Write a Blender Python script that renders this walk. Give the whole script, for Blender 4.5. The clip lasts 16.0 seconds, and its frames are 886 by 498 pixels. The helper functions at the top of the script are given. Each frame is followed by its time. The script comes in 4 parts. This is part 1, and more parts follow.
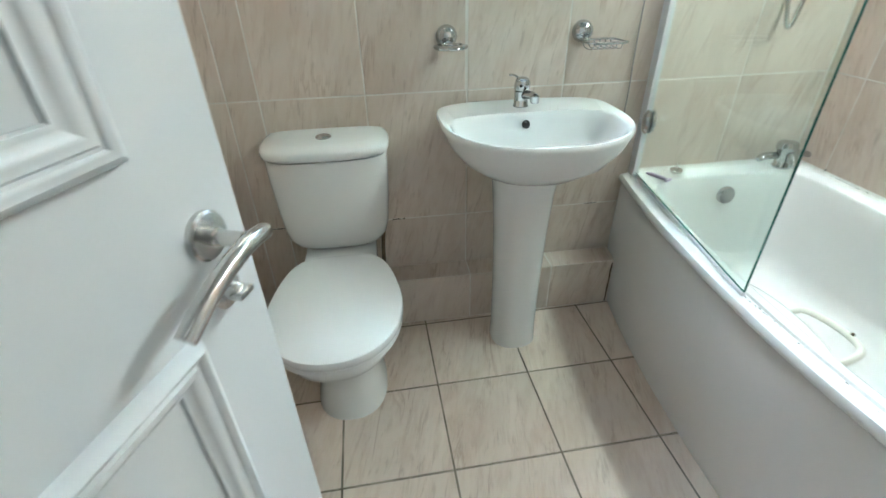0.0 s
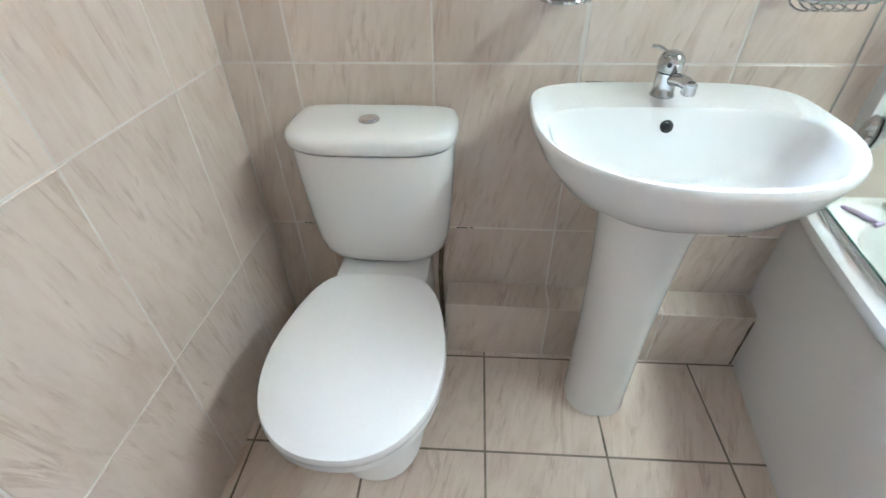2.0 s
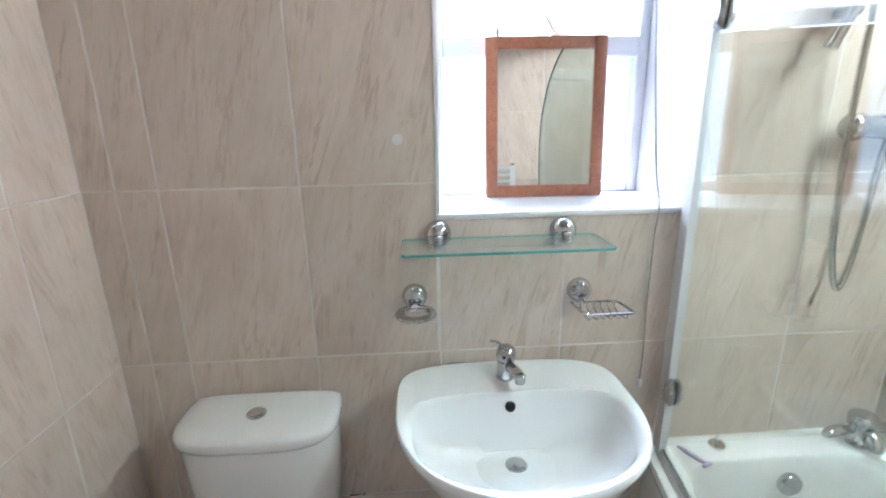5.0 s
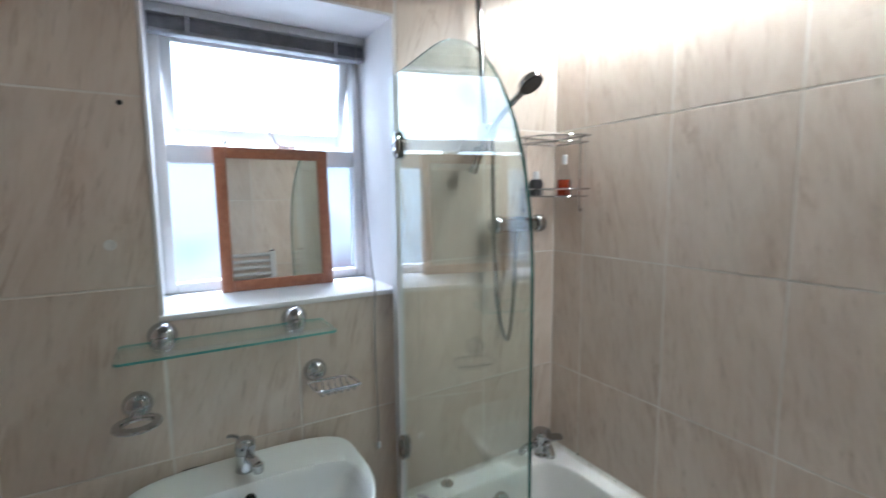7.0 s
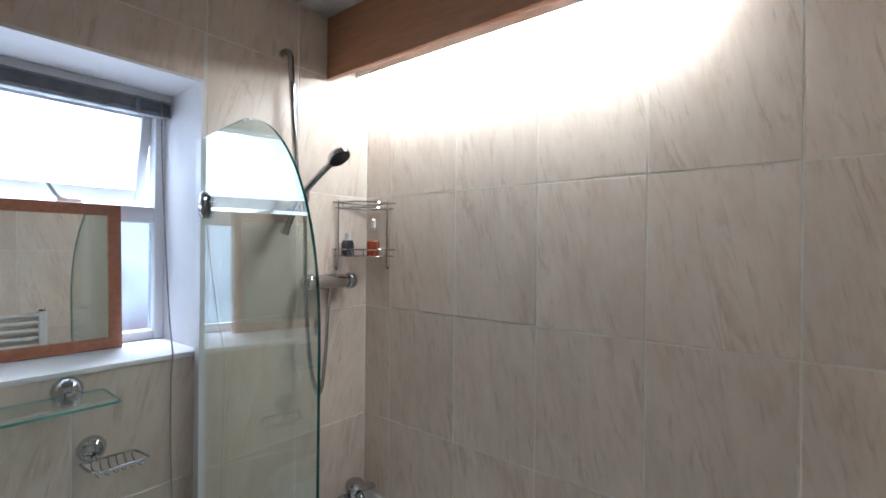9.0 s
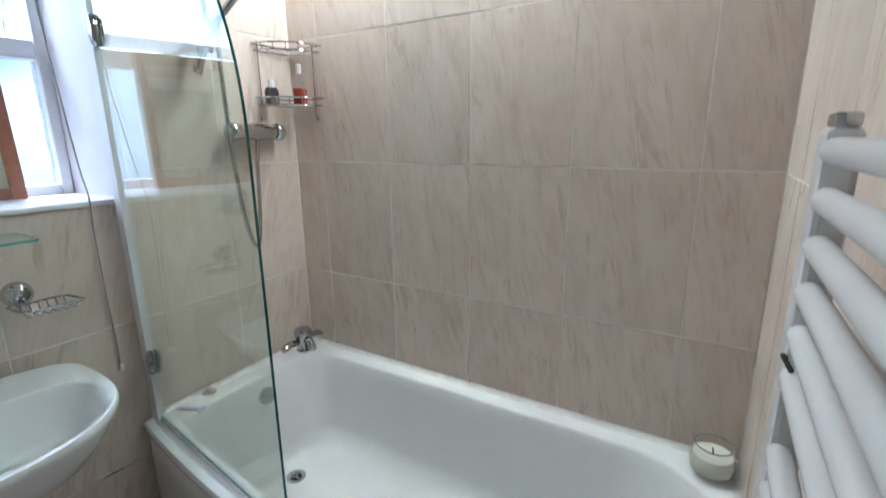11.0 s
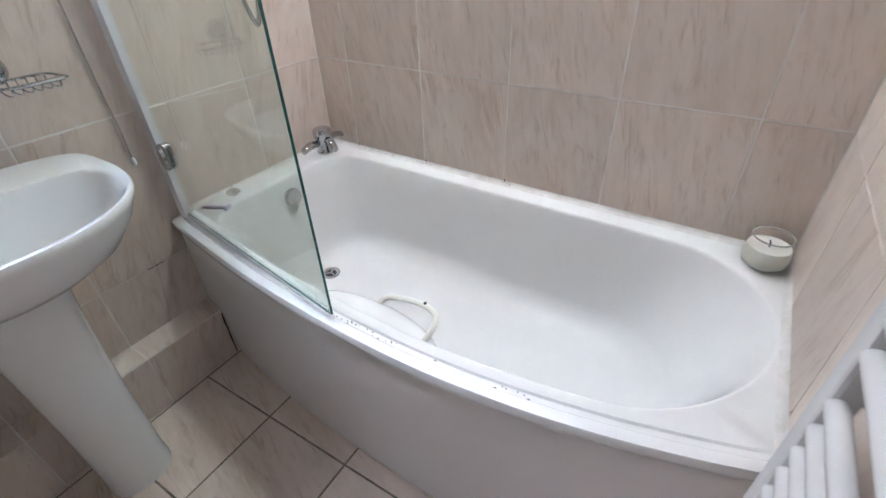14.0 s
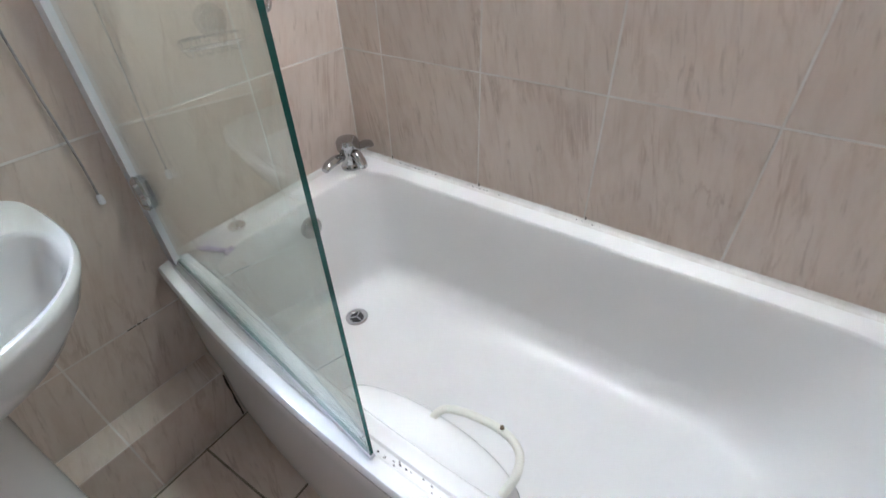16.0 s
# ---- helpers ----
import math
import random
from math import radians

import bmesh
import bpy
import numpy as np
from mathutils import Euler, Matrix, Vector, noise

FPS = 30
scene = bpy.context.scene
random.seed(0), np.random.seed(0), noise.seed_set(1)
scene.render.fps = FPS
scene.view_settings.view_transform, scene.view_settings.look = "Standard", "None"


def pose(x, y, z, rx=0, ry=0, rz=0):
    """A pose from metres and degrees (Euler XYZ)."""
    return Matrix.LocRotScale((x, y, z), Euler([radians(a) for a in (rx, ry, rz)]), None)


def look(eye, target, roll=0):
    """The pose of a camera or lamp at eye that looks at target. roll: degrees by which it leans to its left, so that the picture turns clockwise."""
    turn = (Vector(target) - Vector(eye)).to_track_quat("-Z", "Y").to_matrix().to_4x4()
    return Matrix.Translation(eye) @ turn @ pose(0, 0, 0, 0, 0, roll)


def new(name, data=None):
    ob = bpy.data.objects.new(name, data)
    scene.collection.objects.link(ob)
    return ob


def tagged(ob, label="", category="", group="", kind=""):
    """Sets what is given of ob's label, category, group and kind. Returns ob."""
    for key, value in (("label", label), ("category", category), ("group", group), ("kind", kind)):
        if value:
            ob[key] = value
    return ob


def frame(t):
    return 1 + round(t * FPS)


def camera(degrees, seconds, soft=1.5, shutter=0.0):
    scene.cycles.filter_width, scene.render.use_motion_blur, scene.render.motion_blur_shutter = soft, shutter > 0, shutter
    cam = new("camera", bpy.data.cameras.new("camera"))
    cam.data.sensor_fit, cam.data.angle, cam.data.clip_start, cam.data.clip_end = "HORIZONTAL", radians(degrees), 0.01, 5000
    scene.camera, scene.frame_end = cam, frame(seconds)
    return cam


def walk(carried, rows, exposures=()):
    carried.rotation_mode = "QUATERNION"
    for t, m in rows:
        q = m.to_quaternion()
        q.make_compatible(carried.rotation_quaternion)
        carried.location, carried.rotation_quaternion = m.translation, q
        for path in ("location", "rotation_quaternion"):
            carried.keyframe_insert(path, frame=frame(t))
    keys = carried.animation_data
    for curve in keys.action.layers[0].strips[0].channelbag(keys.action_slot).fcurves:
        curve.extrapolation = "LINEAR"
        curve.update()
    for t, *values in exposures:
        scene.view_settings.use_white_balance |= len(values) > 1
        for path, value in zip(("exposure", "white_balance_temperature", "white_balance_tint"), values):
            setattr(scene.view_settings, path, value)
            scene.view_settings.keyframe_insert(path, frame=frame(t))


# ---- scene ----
cam = camera(88.4, 16.0, soft=1.5, shutter=0.5)
PATH = [
    (0, (0.142, 0.132, 1.239), (0.359, 1.809, 0.17), -1.3),
    (0.5, (0.197, 0.275, 1.228), (0.32, 1.957, 0.152), -1.9),
    (1, (0.201, 0.422, 1.217), (0.245, 2.047, 0.052), -1.8),
    (1.5, (0.206, 0.513, 1.2), (0.161, 2.089, -0.03), -1.8),
    (2, (0.218, 0.576, 1.188), (0.059, 2.141, -0.047), -1.5),
    (2.5, (0.265, 0.599, 1.193), (0.01, 2.089, -0.117), -1.9),
    (3, (0.316, 0.585, 1.215), (0.04, 2.048, -0.121), -2.2),
    (3.5, (0.336, 0.571, 1.284), (0.1, 2.136, 0.062), -1.9),
    (4, (0.317, 0.549, 1.371), (0.238, 2.293, 0.394), -1.0),
    (4.2, (0.325, 0.55, 1.411), (0.286, 2.353, 0.546), -0.9),
    (6.5, (0.448, 0.403, 1.517), (1.155, 2.25, 1.222), -0.9),
    (7, (0.466, 0.336, 1.544), (1.479, 2.046, 1.32), -0.5),
    (7.5, (0.468, 0.277, 1.557), (1.725, 1.827, 1.431), -0.3),
    (8, (0.455, 0.219, 1.594), (1.885, 1.617, 1.558), -0.0),
    (8.2, (0.455, 0.192, 1.598), (1.92, 1.553, 1.625), 0.1),
    (10.5, (0.407, 0.164, 1.465), (2.103, 1.182, 1.17), -0.2),
    (11, (0.414, 0.151, 1.417), (2.081, 1.152, 0.948), -0.5),
    (11.5, (0.408, 0.158, 1.404), (2.043, 1.132, 0.789), -1.0),
    (12, (0.402, 0.168, 1.359), (2.0, 1.115, 0.618), -1.1),
    (12.5, (0.41, 0.171, 1.322), (1.919, 1.096, 0.391), -1.5),
    (13, (0.415, 0.185, 1.3), (1.855, 1.091, 0.249), -1.7),
    (13.5, (0.428, 0.213, 1.282), (1.815, 1.108, 0.152), -1.8),
    (14, (0.467, 0.247, 1.274), (1.821, 1.154, 0.115), -2.0),
    (14.5, (0.542, 0.317, 1.248), (1.853, 1.217, 0.035), -2.3),
    (15, (0.643, 0.417, 1.246), (1.895, 1.289, -0.048), -2.6),
    (15.5, (0.69, 0.518, 1.265), (1.945, 1.393, -0.022), -2.3),
    (16, (0.738, 0.576, 1.247), (2.007, 1.494, 0.004), -2.0),
]
EXPOSURES = [(0, 0.34, 5100, -6), (1.5, 0.60, 5150, 3), (3, 0.68, 5120, 5), (4, 0.58, 5100, 7), (6.5, -0.7, 5250, 3), (8.2, -1.08, 5250, 4), (10.5, -0.78, 5100, 2), (12.5, -0.16, 5080, 4), (14, -0.2, 5250, 12), (16, -0.32, 5280, 11)]
walk(cam, [(t, look(eye, target, roll)) for t, eye, target, roll in PATH], EXPOSURES)

# ---- light ----
XL, XR, YB, YF, ZC = -0.407, 1.748, 1.648, 0.014, 2.47
world = bpy.data.worlds.new("sky")
scene.world = world
world.use_nodes = True
wn = world.node_tree
sky = wn.nodes.new("ShaderNodeTexSky")
sky.sky_type, sky.sun_disc, sky.sun_elevation, sky.sun_rotation = "NISHITA", False, radians(40), radians(200)
wn.nodes["Background"].inputs[1].default_value = 0.12
wn.links.new(sky.outputs[0], wn.nodes["Background"].inputs[0])


def area_lamp(name, m, sx, sy, power, colour):
    d = bpy.data.lights.new(name, "AREA")
    d.shape, d.size, d.size_y, d.energy, d.color = "RECTANGLE", sx, sy, power, colour
    ob = new(name, d)
    ob.matrix_world = m
    return ob


sun = bpy.data.lights.new("sun", "SUN")
sun.energy, sun.angle, sun.color = 1.0, radians(12), (1, 0.96, 0.9)
sun_ob = new("sun", sun)
sun_ob.matrix_world = look((0, 0, 5), (-0.4, -1.0, 3.9))
window_light = area_lamp("window_daylight", look((1.05, 3.25, 3.75), (0.72, 1.95, 1.70)), 2.4, 1.9, 1550, (0.95, 0.95, 1.0))

# ---- materials ----


def material(name):
    m = bpy.data.materials.new(name)
    m.use_nodes = True
    nt = m.node_tree
    return m, nt, nt.nodes["Principled BSDF"]


def node(nt, kind, **values):
    n = nt.nodes.new(kind)
    for k, v in values.items():
        n.inputs[k.replace("_", " ")].default_value = v
    return n


def ramp(nt, src, stops):
    r = nt.nodes.new("ShaderNodeValToRGB")
    e = r.color_ramp.elements
    while len(e) < len(stops):
        e.new(0.5)
    for el, (p, c) in zip(e, stops):
        el.position, el.color = p, (*c, 1) if len(c) == 3 else c
    nt.links.new(src, r.inputs[0])
    return r


def mixc(nt, fac, a, b, blend="MIX"):
    mx = nt.nodes.new("ShaderNodeMix")
    mx.data_type, mx.blend_type = "RGBA", blend
    for sock, v in ((mx.inputs[0], fac), (mx.inputs[6], a), (mx.inputs[7], b)):
        if isinstance(v, bpy.types.NodeSocket):
            nt.links.new(v, sock)
        elif isinstance(v, (int, float)):
            sock.default_value = v
        else:
            sock.default_value = (*v, 1)
    return mx.outputs[2]


def bump(nt, b, height, strength, distance):
    n = node(nt, "ShaderNodeBump", Strength=strength, Distance=distance)
    nt.links.new(height, n.inputs["Height"])
    nt.links.new(n.outputs[0], b.inputs["Normal"])


def tile_material(name, light, mid, dark, rough, slant=15):
    """Beige marble-look glazed tile: soft clouds, slanting veins and a few darker flecks, shifted from tile to tile."""
    m, nt, b = material(name)
    L = nt.links.new
    tc, info = nt.nodes.new("ShaderNodeTexCoord"), nt.nodes.new("ShaderNodeObjectInfo")
    mul = nt.nodes.new("ShaderNodeMath")
    mul.operation, mul.inputs[1].default_value = "MULTIPLY", 37.0
    L(info.outputs["Random"], mul.inputs[0])
    comb = nt.nodes.new("ShaderNodeCombineXYZ")
    for k in range(3):
        L(mul.outputs[0], comb.inputs[k])
    add = nt.nodes.new("ShaderNodeVectorMath")
    add.operation = "ADD"
    L(tc.outputs["Object"], add.inputs[0])
    L(comb.outputs[0], add.inputs[1])

    def streak(angle, sx, sy, scale, detail, distortion):
        mp = nt.nodes.new("ShaderNodeMapping")
        mp.inputs["Rotation"].default_value = (0, 0, radians(angle))
        sc = nt.nodes.new("ShaderNodeMapping")
        sc.inputs["Scale"].default_value = (sx, sy, 1)
        L(add.outputs[0], mp.inputs[0])
        L(mp.outputs[0], sc.inputs[0])
        n = node(nt, "ShaderNodeTexNoise", Scale=scale, Detail=detail, Roughness=0.62, Distortion=distortion)
        L(sc.outputs[0], n.inputs["Vector"])
        return n.outputs[0]

    cloud = streak(slant + 4, 1.0, 0.40, 8, 5, 0.6)
    grain = streak(slant + 2, 1.0, 0.17, 50, 6, 0.35)
    line = streak(slant, 1.0, 0.11, 12, 6, 0.7)
    gate = streak(slant - 6, 1.0, 0.5, 10, 2, 0.0)
    fleck = streak(slant, 1.0, 0.12, 85, 6, 0.6)
    band = streak(slant, 1.0, 0.20, 9, 4, 0.8)
    c1 = ramp(nt, cloud, [(0.30, mid), (0.50, light), (0.72, tuple(min(0.85, 1.07 * q + 0.01) for q in light))]).outputs[0]
    v = ramp(nt, grain, [(0.48, (0, 0, 0)), (0.78, (0.45, 0.45, 0.45))]).outputs[0]
    c2 = mixc(nt, v, c1, dark)
    ln = ramp(nt, line, [(0.470, (0, 0, 0)), (0.497, (1, 1, 1)), (0.503, (1, 1, 1)), (0.530, (0, 0, 0))]).outputs[0]
    gt = ramp(nt, gate, [(0.47, (0, 0, 0)), (0.66, (0.62, 0.62, 0.62))]).outputs[0]
    both = mixc(nt, 1.0, ln, gt, "MULTIPLY")
    c25 = mixc(nt, both, c2, tuple(0.86 * q for q in dark))
    crack = ramp(nt, fleck, [(0.55, (0, 0, 0)), (0.68, (0.42, 0.42, 0.42))]).outputs[0]
    near_vein = ramp(nt, band, [(0.44, (0.03, 0.03, 0.03)), (0.49, (1, 1, 1)), (0.52, (1, 1, 1)), (0.57, (0.03, 0.03, 0.03))]).outputs[0]
    f = mixc(nt, 1.0, crack, near_vein, "MULTIPLY")
    c3 = mixc(nt, f, c25, tuple(0.66 * q for q in dark))
    val = node(nt, "ShaderNodeHueSaturation")
    mr = nt.nodes.new("ShaderNodeMapRange")
    mr.inputs["To Min"].default_value, mr.inputs["To Max"].default_value = 0.94, 1.05
    L(info.outputs["Random"], mr.inputs[0])
    L(mr.outputs[0], val.inputs["Value"])
    L(c3, val.inputs["Color"])
    L(val.outputs[0], b.inputs["Base Color"])
    r = ramp(nt, cloud, [(0.3, (rough + 0.06,) * 3), (0.7, (rough,) * 3)]).outputs[0]
    L(r, b.inputs["Roughness"])
    bump(nt, b, grain, 0.06, 0.002)
    return m


def mottled(name, a, c, scale, rough, bump_strength=0.0, metallic=0.0, detail=4, bump_scale=None, coat=0.0):
    """A plain surface with soft variation of colour and gloss."""
    m, nt, b = material(name)
    tc = nt.nodes.new("ShaderNodeTexCoord")
    n = node(nt, "ShaderNodeTexNoise", Scale=scale, Detail=detail, Roughness=0.6)
    nt.links.new(tc.outputs["Object"], n.inputs["Vector"])
    nt.links.new(ramp(nt, n.outputs[0], [(0.3, a), (0.7, c)]).outputs[0], b.inputs["Base Color"])
    nt.links.new(ramp(nt, n.outputs[0], [(0.3, (rough * 1.25,) * 3), (0.7, (rough * 0.85,) * 3)]).outputs[0], b.inputs["Roughness"])
    b.inputs["Metallic"].default_value = metallic
    b.inputs["Coat Weight"].default_value = coat
    if bump_strength:
        n2 = node(nt, "ShaderNodeTexNoise", Scale=bump_scale or scale * 6, Detail=3)
        nt.links.new(tc.outputs["Object"], n2.inputs["Vector"])
        bump(nt, b, n2.outputs[0], bump_strength, 0.002)
    return m


def wood_material(name, a, c, rough):
    m, nt, b = material(name)
    tc = nt.nodes.new("ShaderNodeTexCoord")
    mp = nt.nodes.new("ShaderNodeMapping")
    mp.inputs["Scale"].default_value = (1, 0.08, 1)
    n = node(nt, "ShaderNodeTexNoise", Scale=60, Detail=6, Roughness=0.65, Distortion=0.6)
    nt.links.new(tc.outputs["Object"], mp.inputs[0])
    nt.links.new(mp.outputs[0], n.inputs["Vector"])
    nt.links.new(ramp(nt, n.outputs[0], [(0.3, a), (0.7, c)]).outputs[0], b.inputs["Base Color"])
    b.inputs["Roughness"].default_value = rough
    bump(nt, b, n.outputs[0], 0.1, 0.001)
    return m


def glass_material(name, tint, gloss=1.0, rough=0.0):
    """Thin clear glass: tinted see-through with a Fresnel reflection."""
    m, nt, b = material(name)
    nt.nodes.remove(b)
    out = nt.nodes["Material Output"]
    tr, gl, lw, mx = (nt.nodes.new("ShaderNode" + k) for k in ("BsdfTransparent", "BsdfGlossy", "LayerWeight", "MixShader"))
    tr.inputs[0].default_value = (*tint, 1)
    gl.inputs["Roughness"].default_value = rough
    gl.inputs[0].default_value = (gloss, gloss, gloss, 1)
    lw.inputs[0].default_value = 0.5
    pw, fr = nt.nodes.new("ShaderNodeMath"), nt.nodes.new("ShaderNodeMath")
    pw.operation, pw.inputs[1].default_value = "POWER", 4.0
    fr.operation, fr.inputs[1].default_value, fr.inputs[2].default_value = "MULTIPLY_ADD", 0.90, 0.045
    nt.links.new(lw.outputs["Facing"], pw.inputs[0])
    nt.links.new(pw.outputs[0], fr.inputs[0])
    for a, c in ((fr.outputs[0], mx.inputs[0]), (tr.outputs[0], mx.inputs[1]), (gl.outputs[0], mx.inputs[2]), (mx.outputs[0], out.inputs[0])):
        nt.links.new(a, c)
    return m


def glow_material(name, colour, strength):
    m, nt, b = material(name)
    b.inputs["Base Color"].default_value = (0.8, 0.8, 0.8, 1)
    b.inputs["Emission Color"].default_value = (*colour, 1)
    b.inputs["Emission Strength"].default_value = strength
    return m


def backdrop_material(name):
    """Bright hazy distance behind the frosted window: pale above, bluish and pinkish blurs below."""
    m, nt, b = material(name)
    nt.nodes.remove(b)
    tc = nt.nodes.new("ShaderNodeTexCoord")
    n = node(nt, "ShaderNodeTexNoise", Scale=0.9, Detail=2)
    nt.links.new(tc.outputs["Object"], n.inputs["Vector"])
    c = ramp(nt, n.outputs[0], [(0.36, (0.16, 0.20, 0.29)), (0.47, (0.9, 0.95, 1.0)), (0.58, (0.95, 0.97, 1.0)), (0.70, (0.36, 0.27, 0.29))]).outputs[0]
    e = nt.nodes.new("ShaderNodeEmission")
    e.inputs[1].default_value = 10.0
    nt.links.new(c, e.inputs[0])
    nt.links.new(e.outputs[0], nt.nodes["Material Output"].inputs[0])
    return m


def white(name, colour, rough, coat=0.0):
    """Near-plain white: a faint drift of tone, even gloss, very fine texture."""
    m, nt, b = material(name)
    tc = nt.nodes.new("ShaderNodeTexCoord")
    n = node(nt, "ShaderNodeTexNoise", Scale=6.0, Detail=1.0)
    nt.links.new(tc.outputs["Object"], n.inputs["Vector"])
    c = ramp(nt, n.outputs[0], [(0.0, tuple(0.985 * q for q in colour)), (1.0, tuple(1.015 * q for q in colour))]).outputs[0]
    nt.links.new(c, b.inputs["Base Color"])
    b.inputs["Roughness"].default_value = rough
    b.inputs["Coat Weight"].default_value = coat
    return m


WALL_TILE = tile_material("beige_marble_tile", (0.68, 0.59, 0.515), (0.62, 0.515, 0.435), (0.545, 0.415, 0.33), 0.27, slant=12)
SIDE_TILE = tile_material("beige_marble_tile_falling_vein", (0.68, 0.59, 0.515), (0.62, 0.515, 0.435), (0.545, 0.415, 0.33), 0.27, slant=-12)
FLOOR_TILE = tile_material("beige_floor_tile", (0.68, 0.58, 0.50), (0.62, 0.505, 0.42), (0.50, 0.36, 0.28), 0.32)
GROUT = mottled("pale_grout", (0.66, 0.61, 0.55), (0.84, 0.81, 0.77), 7, 0.8, 0.3)
DARK_GROUT = mottled("dark_floor_grout", (0.11, 0.095, 0.075), (0.34, 0.29, 0.23), 9, 0.85, 0.3)
CERAMIC = white("white_ceramic", (0.86, 0.86, 0.855), 0.10, 0.3)
ACRYLIC = white("white_acrylic", (0.86, 0.86, 0.85), 0.15)
PANEL = white("bath_panel_white", (0.79, 0.77, 0.765), 0.22)
SEAT = white("white_seat_plastic", (0.86, 0.86, 0.865), 0.22)
GLOSS_PAINT = white("white_gloss_paint", (0.78, 0.785, 0.79), 0.30)
UPVC = white("white_upvc", (0.80, 0.80, 0.82), 0.30)
PLASTER = mottled("white_reveal_paint", (0.77, 0.75, 0.76), (0.82, 0.80, 0.81), 8, 0.5, 0.1)
CEILING = mottled("stained_ceiling", (0.40, 0.38, 0.36), (0.74, 0.72, 0.69), 9, 0.9, 0.4, bump_scale=70)
CHROME = mottled("chrome", (0.50, 0.50, 0.51), (0.57, 0.57, 0.58), 20, 0.06, metallic=1.0)
STEEL = mottled("brushed_steel", (0.56, 0.55, 0.53), (0.66, 0.65, 0.63), 40, 0.22, metallic=1.0)
RAIL_WHITE = white("white_radiator_enamel", (0.79, 0.79, 0.80), 0.25)
WOOD_RED = wood_material("reddish_wood", (0.27, 0.10, 0.05), (0.38, 0.16, 0.085), 0.4)
WOOD_BROWN = wood_material("brown_wood_board", (0.33, 0.165, 0.09), (0.43, 0.225, 0.13), 0.5)
GLASS = glass_material("screen_glass", (0.92, 0.97, 0.945))
CLEAR = glass_material("window_glass", (0.97, 0.98, 1.0))
FROSTED = glass_material("frosted_glass", (0.50, 0.525, 0.56))
EDGE_GLASS = mottled("green_glass_edge", (0.01, 0.06, 0.05), (0.03, 0.14, 0.12), 12, 0.08)
SHELF_GLASS = glass_material("shelf_glass", (0.93, 0.98, 0.965))
SEALANT = mottled("white_sealant", (0.68, 0.66, 0.62), (0.82, 0.81, 0.79), 25, 0.5, 0.3)
WAX = mottled("cream_wax", (0.80, 0.80, 0.72), (0.85, 0.85, 0.78), 12, 0.45)
LILAC = mottled("lilac_plastic", (0.42, 0.33, 0.55), (0.50, 0.41, 0.62), 15, 0.35)
RED_LIQUID = mottled("red_bottle", (0.22, 0.03, 0.015), (0.36, 0.07, 0.03), 10, 0.2)
BLACK_PLASTIC = mottled("black_plastic", (0.015, 0.015, 0.017), (0.035, 0.035, 0.04), 12, 0.3)
BRASS = mottled("tarnished_pipe", (0.10, 0.085, 0.06), (0.22, 0.17, 0.11), 30, 0.45, metallic=0.8)
MOULD = mottled("black_mould", (0.03, 0.028, 0.022), (0.10, 0.09, 0.07), 60, 0.9)
DARK = mottled("black_hole", (0.012, 0.012, 0.012), (0.03, 0.03, 0.03), 30, 0.7)
GREY_BLIND = mottled("grey_slats", (0.15, 0.15, 0.16), (0.24, 0.24, 0.26), 20, 0.45)
TUBE_GLOW = glow_material("strip_light_diffuser", (1.0, 0.92, 0.79), 160)
LAMP_GLOW = glow_material("lamp_diffuser", (1.0, 0.90, 0.70), 14)
BACKDROP = backdrop_material("bright_distance")
MIRROR, _nt, _b = material("mirror_silver")
_b.inputs["Metallic"].default_value, _b.inputs["Roughness"].default_value = 1.0, 0.0
_b.inputs["Base Color"].default_value = (0.88, 0.91, 0.89, 1)

# ---- mesh helpers ----


def mesh_of(bm, mat, smooth=True):
    me = bpy.data.meshes.new("mesh")
    bmesh.ops.recalc_face_normals(bm, faces=bm.faces[:])
    bm.to_mesh(me)
    bm.free()
    me.materials.append(mat)
    if smooth:
        me.polygons.foreach_set("use_smooth", [True] * len(me.polygons))
        me.set_sharp_from_angle(angle=radians(42))
    return me


def part(name, bm, mat, parent=None, label="", smooth=True):
    ob = new(name, mesh_of(bm, mat, smooth))
    if parent:
        ob.parent = parent
    if label:
        tagged(ob, label)
    return ob


def empty(name, m, label, category, group="", kind=""):
    ob = new(name)
    ob.empty_display_size = 0.05
    ob.matrix_world = m
    return tagged(ob, label, category, group, kind)


def box(x0, x1, y0, y1, z0, z1, bevel=0.0, seg=2, bm=None):
    b2 = bmesh.new()
    bmesh.ops.create_cube(b2, size=1, matrix=Matrix.LocRotScale(((x0 + x1) / 2, (y0 + y1) / 2, (z0 + z1) / 2), None, (x1 - x0, y1 - y0, z1 - z0)))
    if bevel:
        bmesh.ops.bevel(b2, geom=b2.edges[:], offset=bevel, segments=seg, profile=0.5, affect="EDGES")
    return merged(bm, b2)


def merged(bm, b2):
    if bm is None:
        return b2
    me = bpy.data.meshes.new("tmp")
    b2.to_mesh(me)
    b2.free()
    bm.from_mesh(me)
    bpy.data.meshes.remove(me)
    return bm


def moved(bm, m):
    bmesh.ops.transform(bm, matrix=m, verts=bm.verts[:])
    return bm


